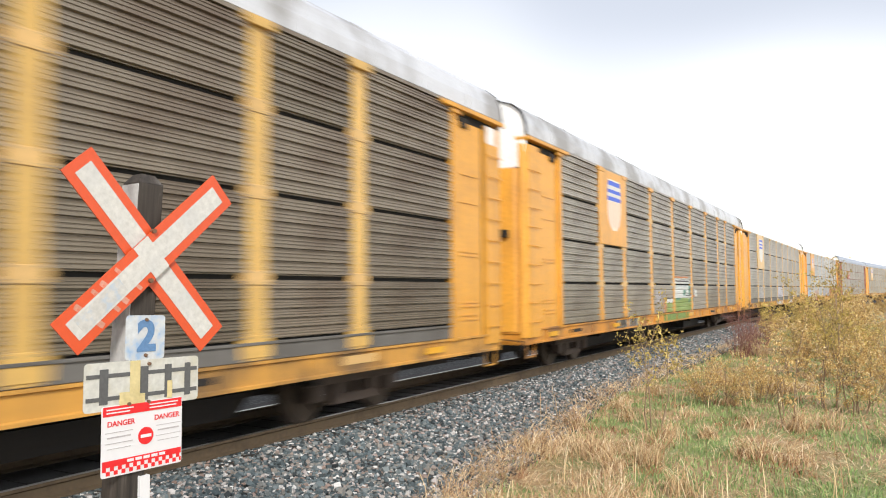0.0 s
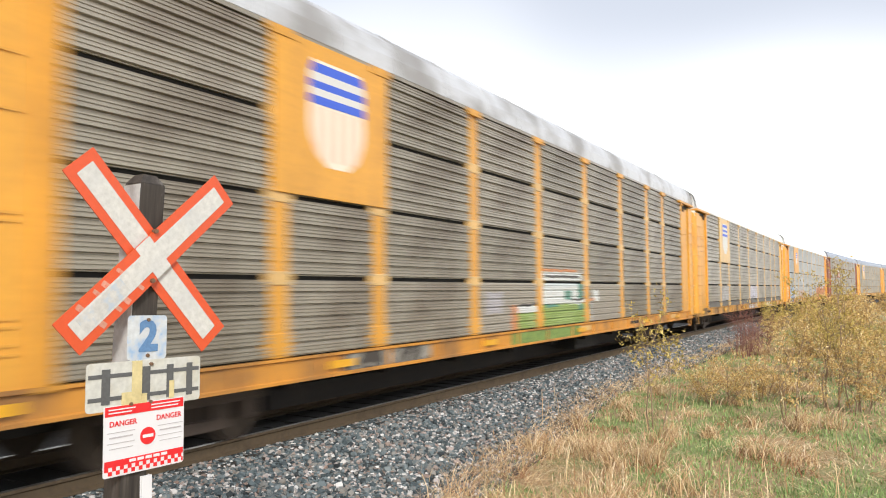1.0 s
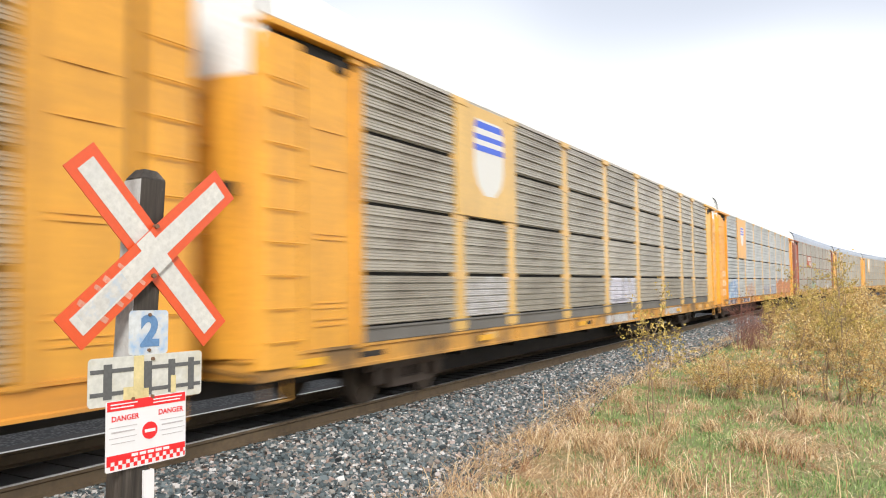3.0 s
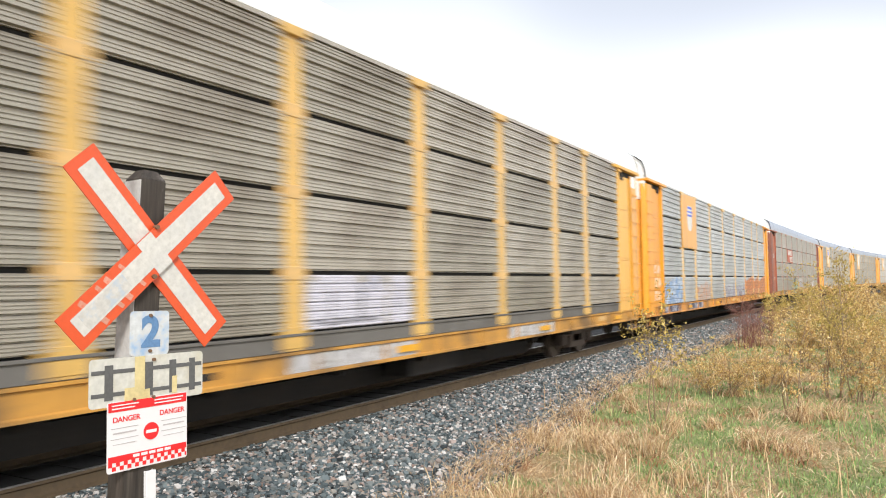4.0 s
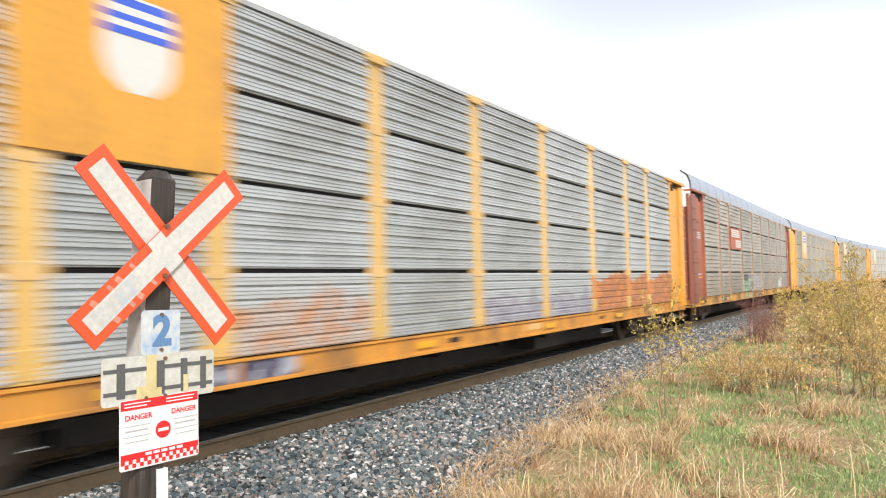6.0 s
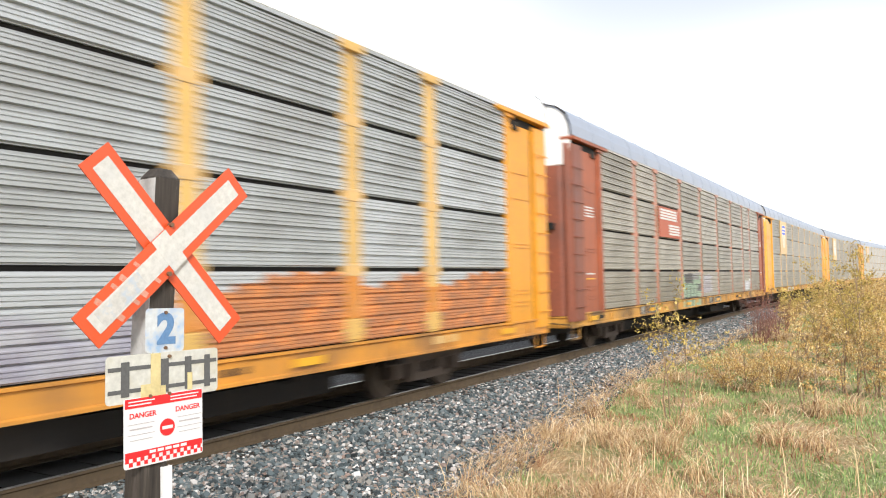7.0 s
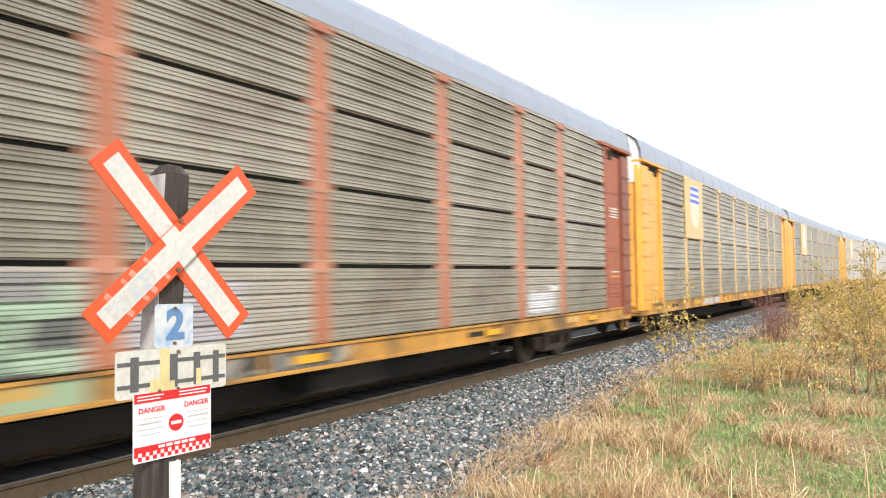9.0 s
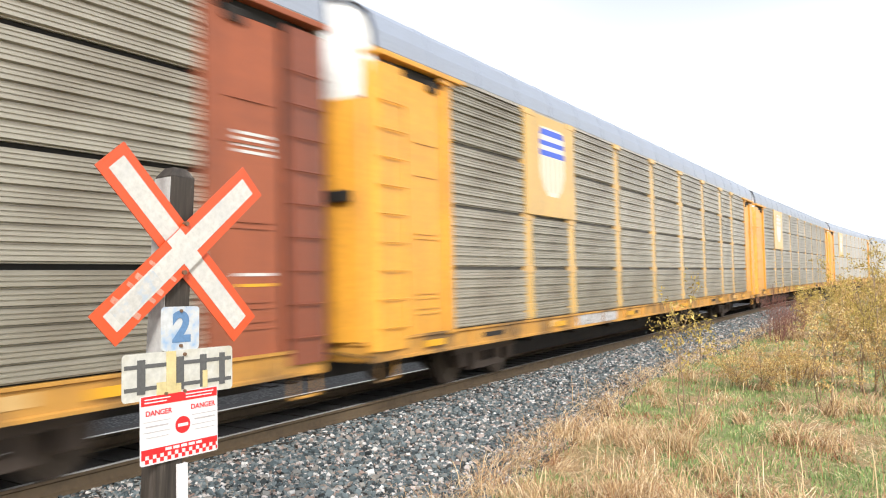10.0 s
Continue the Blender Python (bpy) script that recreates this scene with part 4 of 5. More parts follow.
def post_material():
    m, nt, b = nodes_of("tarred_timber")
    g = noise_node(nt, 3.0, 6, (9, 9, 0.6))
    p = noise_node(nt, 6.0, 4, (1.0, 1.0, 0.5))
    col = ramp(nt, g.outputs["Fac"], [(0.3, (0.018, 0.014, 0.011)), (0.55, (0.05, 0.04, 0.032)), (0.75, (0.13, 0.11, 0.095))])
    nt.links.new(mix(nt, ramp(nt, p.outputs["Fac"], [(0.62, (0, 0, 0)), (0.7, (0.5,) * 3)]), col, (0.3, 0.28, 0.26)), b.inputs["Base Color"])
    b.inputs["Roughness"].default_value = 0.75
    bump(nt, b, g.outputs["Fac"], 0.6, 0.01)
    return m


TIMBER = post_material()
TIMBER_WHITE = worn("pale_timber", (0.50, 0.49, 0.48), 0.8, 0, (0.16, 0.14, 0.13), 0.9, 5.0, 30, True, 0.4)


def plate_shape(w, h, x0=0.0, z0=0.0, y0=0.0, thick=0.004, radius=0.015):
    bm = bmesh.new()
    ring = []
    for cx, cz, a0 in ((w / 2 - radius, h / 2 - radius, 0), (-w / 2 + radius, h / 2 - radius, 90), (-w / 2 + radius, -h / 2 + radius, 180), (w / 2 - radius, -h / 2 + radius, 270)):
        for k in range(5):
            a = radians(a0 + k * 22.5)
            ring.append((x0 + cx + radius * math.cos(a), z0 + cz + radius * math.sin(a)))
    extrude_profile(bm, ring, y0 - thick, y0)
    return bm


def lettering(text, size, material, parent, m):
    cu = bpy.data.curves.new("lettering", "FONT")
    cu.body, cu.size, cu.extrude, cu.offset = text, size, 0.0005, size * (0.045 if len(text) == 1 else 0.02)
    cu.align_x, cu.align_y = "CENTER", "CENTER"
    tmp = new("lettering", cu)
    me = bpy.data.meshes.new_from_object(tmp)
    bpy.data.objects.remove(tmp)
    me.materials.append(material)
    ob = link("lettering", me, parent)
    ob.matrix_basis = m @ Matrix.Rotation(radians(90), 4, "X")
    return ob


def crossing_sign():
    root = new("railway_crossing_sign")
    tagged(root, "red-edged white crossbuck with plates on a leaning tarred timber post", "crossing sign")
    root.matrix_basis = pose(-3.33, 2.58, -0.46, 0, 0, 86)
    g = 0.46                                       # ground to rail-head height
    lean = Matrix.Translation((0, 0, 2.034 + g)) @ Matrix.Rotation(radians(3.4), 4, "Y") @ Matrix.Translation((0, 0, -2.034 - g))
    # post with a chamfered top
    bm = bmesh.new()
    top = 2.46 + g
    box(bm, -0.072, 0.072, -0.072, 0.072, -0.25, top - 0.05, bevel=0.006)
    r = bmesh.ops.create_cone(bm, cap_ends=True, segments=4, radius1=0.10, radius2=0.055, depth=0.05, matrix=Matrix.Translation((0, 0, top - 0.025)) @ Matrix.Rotation(radians(45), 4, "Z"))
    post = part("post", bm, TIMBER, root)
    post.matrix_basis = lean @ pose(0, 0.0, 0)
    flank = part("painted_flank", boxes((-0.077, -0.0725, -0.07, 0.07, 1.55, top - 0.06)), TIMBER_WHITE, post, "pale mottled side of the post")
    # crossbuck
    for i, (angle, y) in enumerate(((45, -0.085), (-45, -0.105))):
        blade = part("crossbuck_blade", plate_shape(1.2, 0.2, thick=0.006, radius=0.004), SIGN_RED, root, "white blade with a red border")
        blade.matrix_basis = lean @ pose(0, y, 2.034 + g - 0.01 * i, 0, angle, 0)
        part("white_panel", plate_shape(1.10, 0.105, y0=-0.007, thick=0.002, radius=0.003), SIGN_WHITE, blade)
        if i == 1:
            part("white_panel", plate_shape(0.105, 0.198, y0=-0.0085, thick=0.001, radius=0.003), SIGN_WHITE, blade)
        if i == 1:
            part("sprayed_patch", plate_shape(0.30, 0.085, x0=-0.36, y0=-0.0095, thick=0.001, radius=0.003), PALE_SPRAY, blade, "patch of faint blue spray paint")
            # pale strips paint the glare across the blade's red borders
            for x, w in ((-0.44, 0.03), (-0.33, 0.022), (-0.27, 0.03), (-0.17, 0.02)):
                bm = plate_shape(w, 0.19, y0=-0.0072, thick=0.0006, radius=0.004)
                bmesh.ops.rotate(bm, verts=bm.verts[:], matrix=Matrix.Rotation(radians(-14), 3, "Y"))
                bmesh.ops.scale(bm, verts=bm.verts[:], vec=(1, 1, 0.94))
                part("scuff", bm, GLARE_RED, blade, "painted streak of glare on the red border").matrix_basis = pose(x, 0, 0)
    for z in (0.125, -0.13):
        bm = bmesh.new()
        tube(bm, (0.0, -0.10, z), (0.0, -0.128, z), 0.012, 8)
        part("bolt", bm, BOLT, root).matrix_basis = lean @ pose(0, 0, 2.034 + g)
    # number plate
    plate = part("number_plate", plate_shape(0.225, 0.225, radius=0.02), BLUE_SPRAY, root, "white plate with a blue digit and spray paint")
    plate.matrix_basis = pose(-0.01, -0.082, 1.615 + g, 0, 1.0, 0)
    lettering("2", 0.21, DIGIT_BLUE, plate, pose(0.005, -0.006, 0.0))
    for z in (0.09, -0.09):
        bm = bmesh.new()
        tube(bm, (0.0, 0.0, z), (0.0, -0.014, z), 0.009, 8)
        part("bolt", bm, BOLT, plate)
    # plate with a track symbol
    plate = part("track_plate", plate_shape(0.65, 0.235, radius=0.02), PLATE_WHITE, root, "chipped white plate with a black track symbol")
    plate.matrix_basis = pose(-0.012, -0.084, 1.385 + g, 0, 0.5, 0)
    for z in (0.052, -0.058):
        part("rail_bar", boxes((-0.315, 0.315, -0.0065, -0.0045, z - 0.010, z + 0.010)), PLATE_BLACK, plate)
    for x, w in ((-0.225, 0.022), (-0.005, 0.022), (0.135, 0.020), (0.255, 0.018)):
        part("tie_bar", boxes((x - w, x + w, -0.0075, -0.005, -0.085, 0.085)), PLATE_BLACK, plate)
    for spec in ((-0.085, -0.03, -0.0085, -0.005, -0.116, 0.116), (-0.14, -0.086, -0.0085, -0.005, -0.116, -0.035), (-0.029, 0.0, -0.0085, -0.005, -0.116, -0.05), (0.13, 0.16, -0.0085, -0.005, -0.09, 0.0)):
        part("bare_patch", boxes(spec), PLATE_YELLOW, plate)
    for x, z in ((0.02, 0.095), (0.02, -0.095), (-0.09, -0.095)):
        bm = bmesh.new()
        tube(bm, (x, 0.0, z), (x, -0.016, z), 0.009, 8)
        part("bolt", bm, BOLT, plate)
    # danger notice
    n = part("danger_notice", plate_shape(0.455, 0.342, radius=0.012), NOTICE_WHITE, root, "white and red danger notice with small print")
    n.matrix_basis = pose(-0.018, -0.088, 1.12 + g)
    part("header_band", boxes((-0.222, 0.222, -0.0065, -0.0045, 0.122, 0.168)), NOTICE_RED, n)
    for x0, x1, z in ((-0.205, -0.06, 0.150), (-0.205, -0.08, 0.134), (0.03, 0.20, 0.150), (0.03, 0.19, 0.134)):
        part("small_print", boxes((x0, x1, -0.008, -0.006, z, z + 0.006)), NOTICE_WHITE, n)
    lettering("DANGER", 0.037, NOTICE_RED, n, pose(-0.125, -0.0055, 0.082))
    lettering("DANGER", 0.037, NOTICE_RED, n, pose(0.135, -0.0055, 0.082))
    bm = bmesh.new()
    tube(bm, (0.012, -0.0075, 0.0), (0.012, -0.0045, 0.0), 0.043, 28)
    disc = part("no_entry_disc", bm, NOTICE_RED, n)
    part("disc_bar", boxes((-0.018, 0.042, -0.009, -0.007, -0.008, 0.008)), NOTICE_WHITE, disc)
    for x in (-0.135, 0.145):
        for k, z in enumerate((0.040, 0.014, -0.012, -0.038)):
            w = 0.075 - 0.012 * (k % 2)
            part("small_print", boxes((x - w, x + w, -0.0062, -0.0045, z, z + (0.007 if k == 1 else 0.003))), NOTICE_GREY, n)
    part("number_bar", boxes((-0.222, 0.222, -0.0065, -0.0045, -0.122, -0.092)), NOTICE_RED, n)
    for k in range(5):
        part("small_print", boxes((-0.09 + 0.045 * k, -0.055 + 0.045 * k, -0.008, -0.006, -0.113, -0.099)), NOTICE_WHITE, n)
    for r in range(2):
        for k in range(11):
            x = -0.222 + 0.0415 * k + (0.02 if r else 0.0)
            part("check", boxes((x, min(x + 0.02, 0.222), -0.0065, -0.0045, -0.142 - 0.02 * r, -0.122 - 0.02 * r)), NOTICE_RED, n)
    stake = part("stake", boxes((-0.028, 0.028, -0.105, -0.09, -0.2, 0.92 + g), (-0.028, -0.02, -0.09, -0.075, -0.2, 0.92 + g), (0.02, 0.028, -0.09, -0.075, -0.2, 0.92 + g), bevel=0.002), NOTICE_WHITE, root, "white steel stake")
    stake.matrix_basis = pose(-0.005, 0.012, 0)


crossing_sign()


# ---------------------------------------------------------------- grass and shrubs
def blade_material(name, stops, rough=0.75):
    m, nt, b = nodes_of(name)
    geo = nt.nodes.new("ShaderNodeNewGeometry")
    nt.links.new(ramp(nt, geo.outputs["Random Per Island"], stops), b.inputs["Base Color"])
    b.inputs["Roughness"].default_value = rough
    return m


STRAW = blade_material("dry_grass", [(0.0, (0.28, 0.15, 0.07)), (0.3, (0.52, 0.34, 0.17)), (0.7, (0.71, 0.53, 0.30)), (0.9, (0.86, 0.71, 0.49)), (1.0, (0.40, 0.19, 0.09))])
GRASS = blade_material("green_grass", [(0.0, (0.11, 0.18, 0.05)), (0.45, (0.22, 0.33, 0.10)), (0.8, (0.34, 0.43, 0.17)), (1.0, (0.54, 0.46, 0.23))])
DEAD = blade_material("dead_weed", [(0.0, (0.16, 0.07, 0.035)), (0.6, (0.36, 0.17, 0.08)), (1.0, (0.50, 0.29, 0.15))])
LEAF_GOLD = blade_material("golden_leaves", [(0.0, (0.30, 0.16, 0.06)), (0.35, (0.54, 0.34, 0.11)), (0.7, (0.70, 0.49, 0.18)), (0.9, (0.82, 0.66, 0.36)), (1.0, (0.46, 0.40, 0.13))])
LEAF_OLIVE = blade_material("olive_leaves", [(0.0, (0.20, 0.15, 0.035)), (0.5, (0.46, 0.34, 0.075)), (1.0, (0.68, 0.53, 0.18))])
TWIG_RED = blade_material("reddish_twigs", [(0.0, (0.16, 0.06, 0.05)), (1.0, (0.32, 0.16, 0.12))])
BARK = plain("grey_brown_bark", (0.27, 0.19, 0.12), 0.85, 0, 0.4, 40)


def blades(name, xs, ys, heights, widths, leans, material, label, seed, lift=0.0, sway=1.6):
    """Tapering blades of three joints that rise and bend over to one side."""
    rng = np.random.default_rng(seed)
    n = len(xs)
    zs = np.array([ground_z(float(x), float(y)) for x, y in zip(xs, ys)]) + lift
    a = rng.uniform(0, 2 * np.pi, n)
    b = np.array([7.0 * noise.noise((float(q) * 0.8, float(w) * 0.8, 2.0)) for q, w in zip(xs, ys)]) + rng.standard_normal(n) * sway
    wx, wy = np.cos(a) * widths / 2, np.sin(a) * widths / 2
    reach = leans * heights
    up = heights * np.sqrt(np.maximum(0.02, 1 - np.minimum(leans, 0.99) ** 2))
    v = np.empty((n, 7, 3))
    for k, (f, g, w) in enumerate(((0.0, 0.0, 1.0), (0.22, 0.58, 0.9), (0.58, 0.93, 0.65))):
        cx, cy, cz = xs + np.cos(b) * reach * f, ys + np.sin(b) * reach * f, zs + up * g - (0.01 if k == 0 else 0.0)
        v[:, 2 * k] = np.stack([cx - wx * w, cy - wy * w, cz], 1)
        v[:, 2 * k + 1] = np.stack([cx + wx * w, cy + wy * w, cz], 1)
    v[:, 6] = np.stack([xs + np.cos(b) * reach, ys + np.sin(b) * reach, zs + up * (1.0 - 0.35 * leans)], 1)
    idx = np.arange(n)[:, None] * 7
    quads = np.concatenate([idx + np.array([0, 1, 3, 2]), idx + np.array([2, 3, 5, 4])]).tolist()
    tris = (idx + np.array([4, 5, 6])).tolist()
    me = mesh_from(name, v.reshape(-1, 3).tolist(), quads + tris, material)
    tagged(new(name, me), label, "grass", kind="stuff")


def meadow_points(n, rng, r0=3.6, r1=60.0, a0=-12.0, a1=40.0):
    """Places on the grassy side, thinning with distance."""
    r = r0 * np.exp(rng.random(n) * math.log(r1 / r0))
    a = np.radians(rng.uniform(a0, a1, n))
    x, y = -np.sin(a) * r, np.cos(a) * r
    edge = np.array([line_x(float(q)) + edge_of_gravel(float(q)) for q in y])
    keep = x > edge - 0.15 + 0.25 * rng.standard_normal(n)
    return x[keep], y[keep]


def patch(x, y):
    return noise.noise((x * 0.75 + 7.3, y * 0.55 + 1.1, 0.5)) + 0.5 * noise.noise((x * 2.3, y * 2.0, 4.0))


def build_grass():
    rng = np.random.default_rng(11)
    x, y = meadow_points(125000, rng)
    x2, y2 = meadow_points(30000, rng, 0.6, 30.0, -180.0, 180.0)
    x, y = np.concatenate([x, x2]), np.concatenate([y, y2])
    p = np.array([patch(float(a), float(b)) for a, b in zip(x, y)])
    dist = np.hypot(x, y)
    g = p + 0.16 * rng.standard_normal(len(x)) > -0.24
    n = int(g.sum())
    blades("green_grass", x[g], y[g], rng.uniform(0.03, 0.09, n) * (1 + dist[g] * 0.008), 0.004 + 0.0008 * dist[g], rng.uniform(0.3, 0.95, n), GRASS,
           "short green spring grass between dry thatch", 1)
    # matted straw, lying over in swathes
    s = ~g | (rng.random(len(x)) < 0.10)
    n = int(s.sum())
    blades("dry_grass", x[s], y[s], rng.uniform(0.08, 0.30, n), 0.0032 + 0.0006 * dist[s], rng.uniform(0.945, 0.997, n), STRAW,
           "matted straw-coloured dry grass", 2, sway=0.9)
    # long straw along the gravel's edge
    n = 10000
    yy = 4.0 * np.exp(rng.random(n) * math.log(60 / 4.0))
    ex = np.array([line_x(float(q)) + edge_of_gravel(float(q)) for q in yy])
    xx = ex + 0.05 + rng.standard_normal(n) * 0.21
    blades("long_dry_grass", xx, yy, rng.uniform(0.14, 0.42, n), 0.003 + 0.0005 * yy, rng.uniform(0.80, 0.995, n), STRAW,
           "long bleached grass lying over the gravel's edge", 3, sway=1.1)
    # tufts: blades fanning out of one root
    xs, ys, hs = [], [], []
    for k in range(95):
        r, a = 6 + 26 * rng.random() ** 1.4, np.radians(rng.uniform(-3, 28))
        cx, cy = -math.sin(a) * r, math.cos(a) * r
        if cx < line_x(cy) + edge_of_gravel(cy) + 0.2:
            continue
        m = int(rng.uniform(70, 190))
        wide = rng.uniform(0.05, 0.16)
        xs.append(cx + rng.standard_normal(m) * wide)
        ys.append(cy + rng.standard_normal(m) * wide)
        hs.append(rng.uniform(0.2, 0.5) * rng.uniform(0.5, 1.2, m))
    xs, ys, hs = np.concatenate(xs), np.concatenate(ys), np.concatenate(hs)
    blades("grass_tufts", xs, ys, hs, 0.004 + 0.0005 * np.hypot(xs, ys), rng.uniform(0.55, 0.985, len(xs)), STRAW,
           "bent tufts of pale dry grass", 4, sway=1.3)
    # single upright stalks
    xk, yk = meadow_points(420, rng, 5.0, 26.0, -6.0, 34.0)
    blades("dry_stalks", xk, yk, rng.uniform(0.25, 0.65, len(xk)), 0.006 + 0.0004 * yk, rng.uniform(0.05, 0.5, len(xk)), STRAW,
           "single pale dry stalks standing in the grass", 7)
    # flattened dead weeds in patches, and along the foot of the gravel
    xd, yd = meadow_points(40000, rng, 4.0, 30.0, -8.0, 34.0)
    keep = np.array([noise.noise((float(a) * 1.1 + 20, float(b) * 1.3, 9.0)) for a, b in zip(xd, yd)]) > 0.30
    n = 1700
    ye = 4.5 * np.exp(rng.random(n) * math.log(18 / 4.5))
    xe = np.array([line_x(float(q)) + edge_of_gravel(float(q)) for q in ye]) - 0.08 + rng.standard_normal(n) * 0.26
    xd, yd = np.concatenate([xd[keep], xe]), np.concatenate([yd[keep], ye])
    blades("dead_weeds", xd, yd, rng.uniform(0.05, 0.19, len(xd)), np.full(len(xd), 0.006) + 0.0006 * yd, rng.uniform(0.75, 0.985, len(xd)), DEAD,
           "flattened rust-brown dead weeds", 6, lift=0.02)
    n = 2600
    yl = rng.uniform(2.5, 9.0, n)
    xl = TRACK_X + 1.0 + np.abs(rng.standard_normal(n)) * 0.35
    blades("track_litter", xl, yl, rng.uniform(0.02, 0.07, n), np.full(n, 0.012), rng.uniform(0.8, 0.98, n), DEAD, "rust-brown plant litter beside the rail", 8, lift=0.06)


build_grass()


def shrub(name, label, category, x, y, height, spread, stems, leaves, material, seed, leaf=0.03, bare=0.35):
    """Thin forking stems from the ground with many small leaves on the twigs."""
    rng = np.random.default_rng(seed)
    root = new(name)
    tagged(root, label, category, "shrubs beside the track")
    root.matrix_basis = pose(x, y, ground_z(x, y) - 0.03)
    verts, faces, twigs = [], [], []

    def limb(p, d, length, r, depth):
        segs = 4 if depth < 2 else 3
        pts = [p]
        for k in range(segs):
            d = d + rng.standard_normal(3) * 0.14 + np.array((0, 0, 0.06))
            d = d / np.linalg.norm(d)
            pts.append(pts[-1] + d * length / segs)
        base = len(verts)
        side = 4
        for k, q in enumerate(pts):
            rr = r * (1 - 0.75 * k / segs)
            for j in range(side):
                a = j * math.pi / 2
                verts.append((q[0] + rr * math.cos(a), q[1] + rr * math.sin(a), q[2]))
        for k in range(segs):
            for j in range(side):
                q = (j + 1) % side
                faces.append((base + k * side + j, base + k * side + q, base + (k + 1) * side + q, base + (k + 1) * side + j))
        if depth >= 1:
            twigs.append(pts)
        if depth < 3:
            for k in range(1, segs + 1):
                for _ in range(2 if depth else 2):
                    if rng.random() < (0.85 if depth < 2 else 0.5):
                        side_d = rng.standard_normal(3) * 0.75 * (1, 1, 0.5) + d * 0.9
                        side_d /= np.linalg.norm(side_d)
                        if pts[k][2] > bare * height * rng.uniform(0.6, 1.0):
                            limb(pts[k], side_d, length * rng.uniform(0.30, 0.5), r * 0.45, depth + 1)

    for k in range(stems):
        a = rng.uniform(0, 6.28)
        out = spread * rng.uniform(0.1, 0.5) / height
        limb(np.array((math.cos(a) * 0.06 * stems ** 0.5, math.sin(a) * 0.06 * stems ** 0.5, 0.0)),
             np.array((math.cos(a) * out, math.sin(a) * out, 1.0)), height * rng.uniform(0.7, 1.0), 0.008 + 0.004 * height, 0)
    link("branchwork", mesh_from("branchwork", verts, faces, BARK if material is not TWIG_RED else TWIG_RED), root)
    lv, lf = [], []
    for k in range(leaves):
        pts = twigs[int(rng.integers(len(twigs)))]
        j = int(rng.integers(1, len(pts)))
        c = pts[j - 1] + (pts[j] - pts[j - 1]) * rng.random() + rng.standard_normal(3) * 0.025
        u = rng.standard_normal(3)
        u /= np.linalg.norm(u)
        w = np.cross(u, rng.standard_normal(3))
        w /= np.linalg.norm(w)
        s = leaf * rng.uniform(0.6, 1.3)
        b = len(lv)
        nrm = np.cross(u, w) * s * 0.25
        lv += [tuple(c - u * s), tuple(c + w * s * 0.42 + nrm), tuple(c + u * s), tuple(c - w * s * 0.42 + nrm)]
        lf += [(b, b + 1, b + 2), (b, b + 2, b + 3)]
    if lf:
        link("foliage", mesh_from("foliage", lv, lf, material), root)
    return root


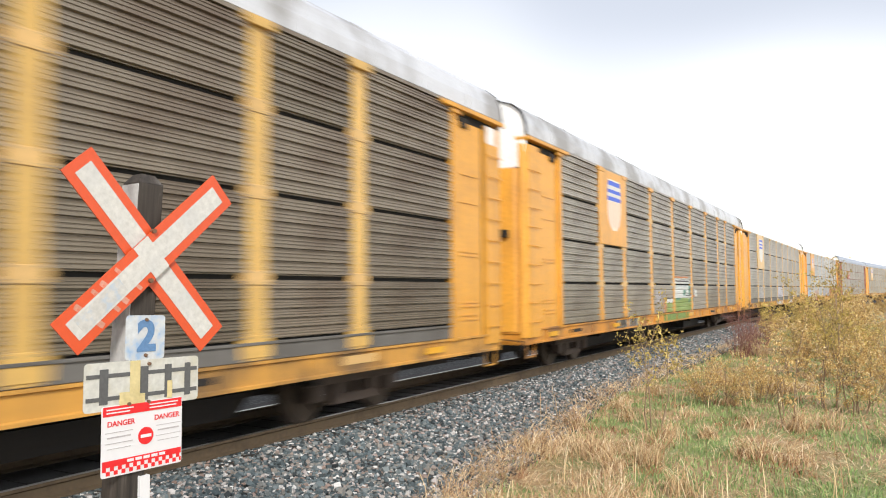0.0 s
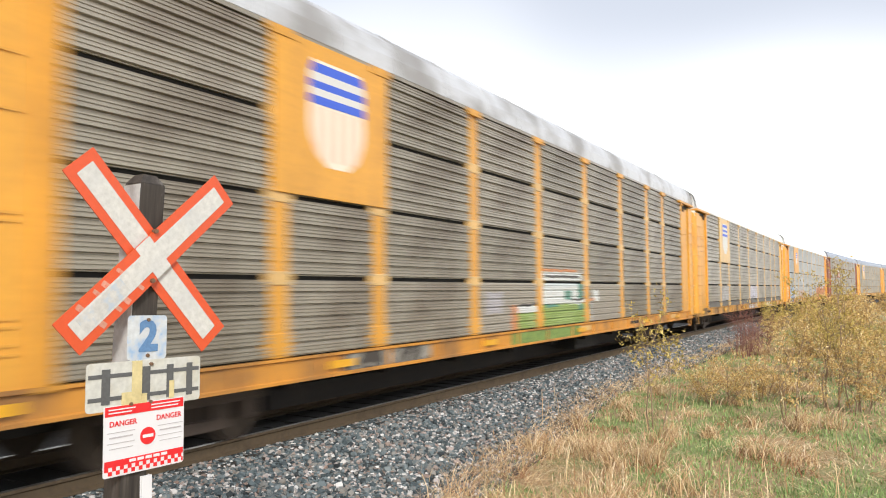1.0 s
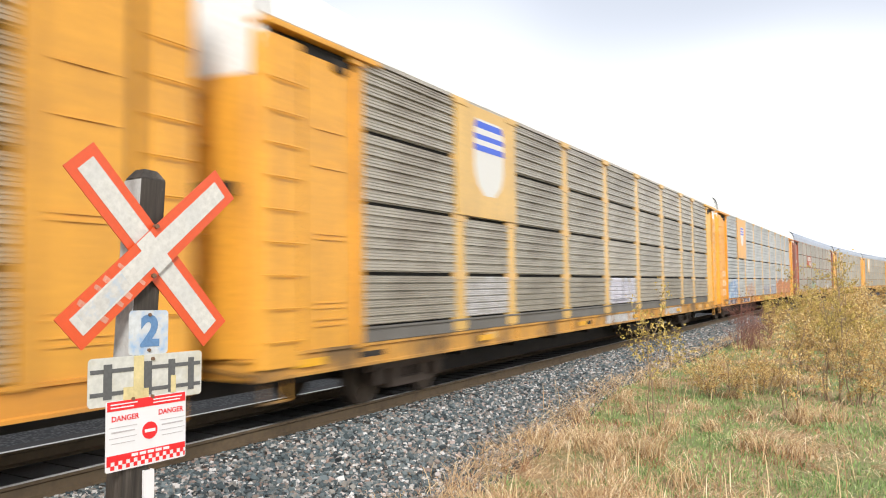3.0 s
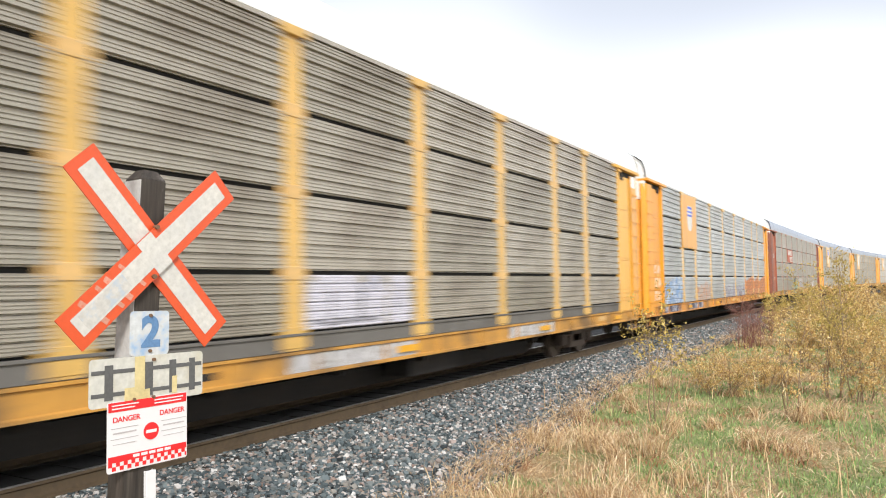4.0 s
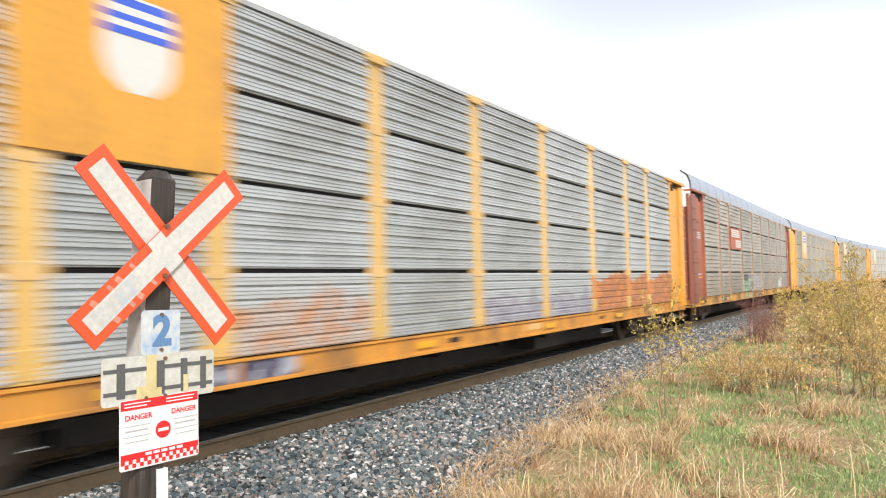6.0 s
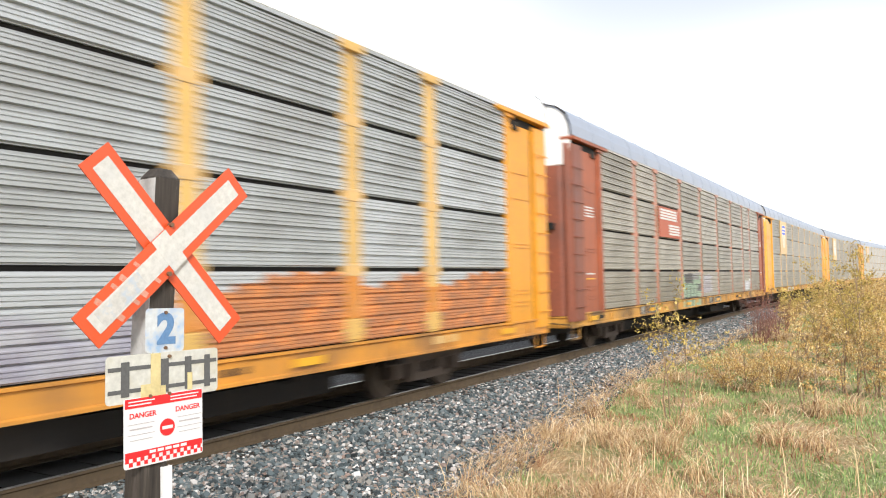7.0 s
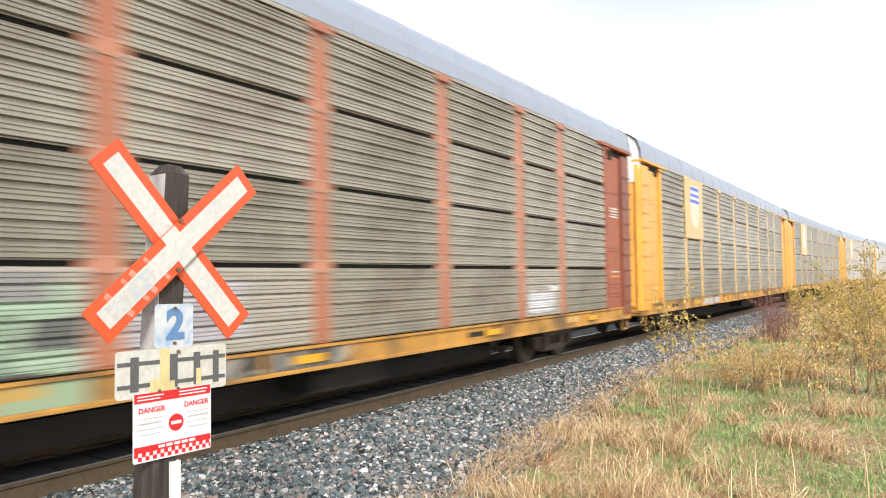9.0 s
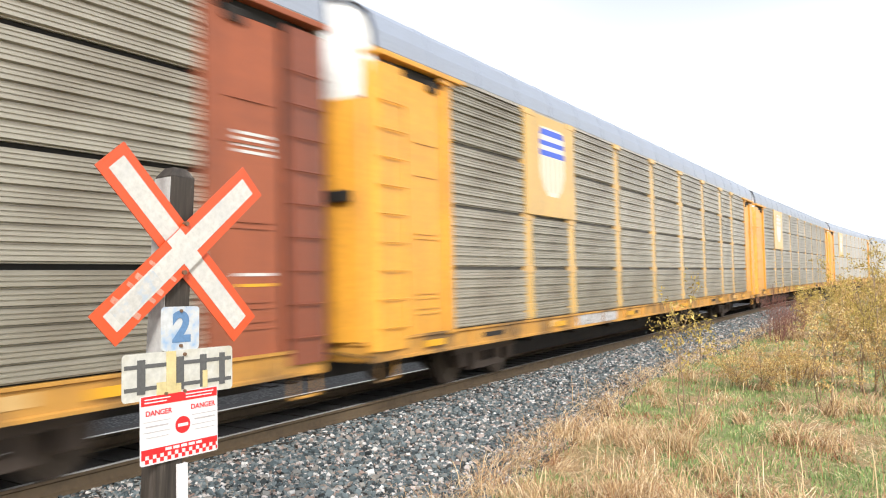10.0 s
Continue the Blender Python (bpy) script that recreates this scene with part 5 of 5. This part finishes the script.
def plant_shrubs():
    gold = "golden-leaved shrub with thin grey-brown stems"
    olive = "olive-leaved young willow shrub beside the gravel"
    sap = "slender sapling with sparse yellow-green leaves"
    rows = [
        ("sapling", sap, -3.24, 12.4, 1.65, 0.9, 3, 420, LEAF_OLIVE, 0.035, 0.6),
        ("shrub", gold, -2.85, 15.7, 1.55, 1.5, 9, 2600, LEAF_GOLD, 0.026, 0.2),
        ("shrub", gold, -2.2, 16.8, 1.4, 1.3, 8, 2200, LEAF_GOLD, 0.026, 0.2),
        ("sapling", sap, -1.33, 13.5, 1.6, 0.9, 3, 500, LEAF_GOLD, 0.028, 0.35),
        ("sapling", sap, -0.88, 16.2, 2.4, 1.3, 4, 1500, LEAF_OLIVE, 0.03, 0.3),
        ("shrub", olive, -0.40, 15.9, 2.1, 1.4, 6, 2600, LEAF_GOLD, 0.028, 0.2),
        ("shrub", gold, -1.9, 21.5, 2.1, 1.8, 8, 3000, LEAF_GOLD, 0.03, 0.2),
        ("shrub", olive, -0.7, 21.5, 2.3, 1.8, 7, 3000, LEAF_OLIVE, 0.03, 0.2),
        ("shrub", gold, 0.35, 19.0, 2.2, 1.7, 7, 2800, LEAF_GOLD, 0.03, 0.2),
        ("shrub", olive, -2.1, 29.2, 2.4, 2.0, 8, 3000, LEAF_OLIVE, 0.038, 0.2),
        ("shrub", gold, -0.6, 27.5, 2.6, 2.0, 8, 3000, LEAF_GOLD, 0.038, 0.2),
        ("shrub", gold, 0.8, 26.0, 2.6, 2.0, 8, 3000, LEAF_GOLD, 0.036, 0.2),
        ("shrub", olive, -4.3, 37.0, 2.0, 1.6, 7, 2400, LEAF_OLIVE, 0.045, 0.15),
        ("shrub", gold, -2.6, 37.0, 2.5, 2.2, 8, 2800, LEAF_GOLD, 0.045, 0.15),
        ("shrub", gold, -0.8, 36.0, 2.8, 2.2, 8, 2800, LEAF_GOLD, 0.045, 0.15),
        ("shrub", olive, 1.2, 35.0, 2.8, 2.2, 8, 2800, LEAF_OLIVE, 0.045, 0.15),
        ("shrub", gold, -3.4, 48.0, 2.3, 2.4, 8, 2400, LEAF_GOLD, 0.06, 0.15),
        ("shrub", gold, -1.2, 47.0, 2.6, 2.6, 8, 2400, LEAF_GOLD, 0.06, 0.15),
        ("shrub", olive, 1.4, 46.0, 2.8, 2.6, 8, 2400, LEAF_OLIVE, 0.06, 0.15),
        ("shrub", gold, -2.0, 62.0, 2.6, 3.0, 8, 2200, LEAF_GOLD, 0.08, 0.15),
        ("shrub", gold, 0.8, 60.0, 2.8, 3.0, 8, 2200, LEAF_GOLD, 0.08, 0.15),
        ("shrub", gold, 3.0, 58.0, 2.8, 3.0, 8, 2200, LEAF_GOLD, 0.08, 0.15)]
    for i, (name, label, x, y, h, sp, st, lv, mat, leaf, bare) in enumerate(rows):
        tall = h * ((0.56 if y < 18 else 0.66) if name == "shrub" else 0.88)
        shrub(name, label, "shrub", x, y, tall, sp, st, int(lv * 1.7), mat, 40 + i, leaf * (0.78 if name == "shrub" else 0.9), bare * 0.5 if name == "shrub" else bare)
    shrub("bare_shrub", "leafless reddish-brown shrub beside the gravel", "shrub", -4.1, 27.0, 1.35, 1.3, 16, 700, TWIG_RED, 90, 0.02, 0.1)
    shrub("bare_shrub", "leafless reddish-brown shrub beside the gravel", "shrub", -3.6, 28.0, 1.2, 1.2, 14, 600, TWIG_RED, 91, 0.02, 0.1)


plant_shrubs()


build_stones()
motions()
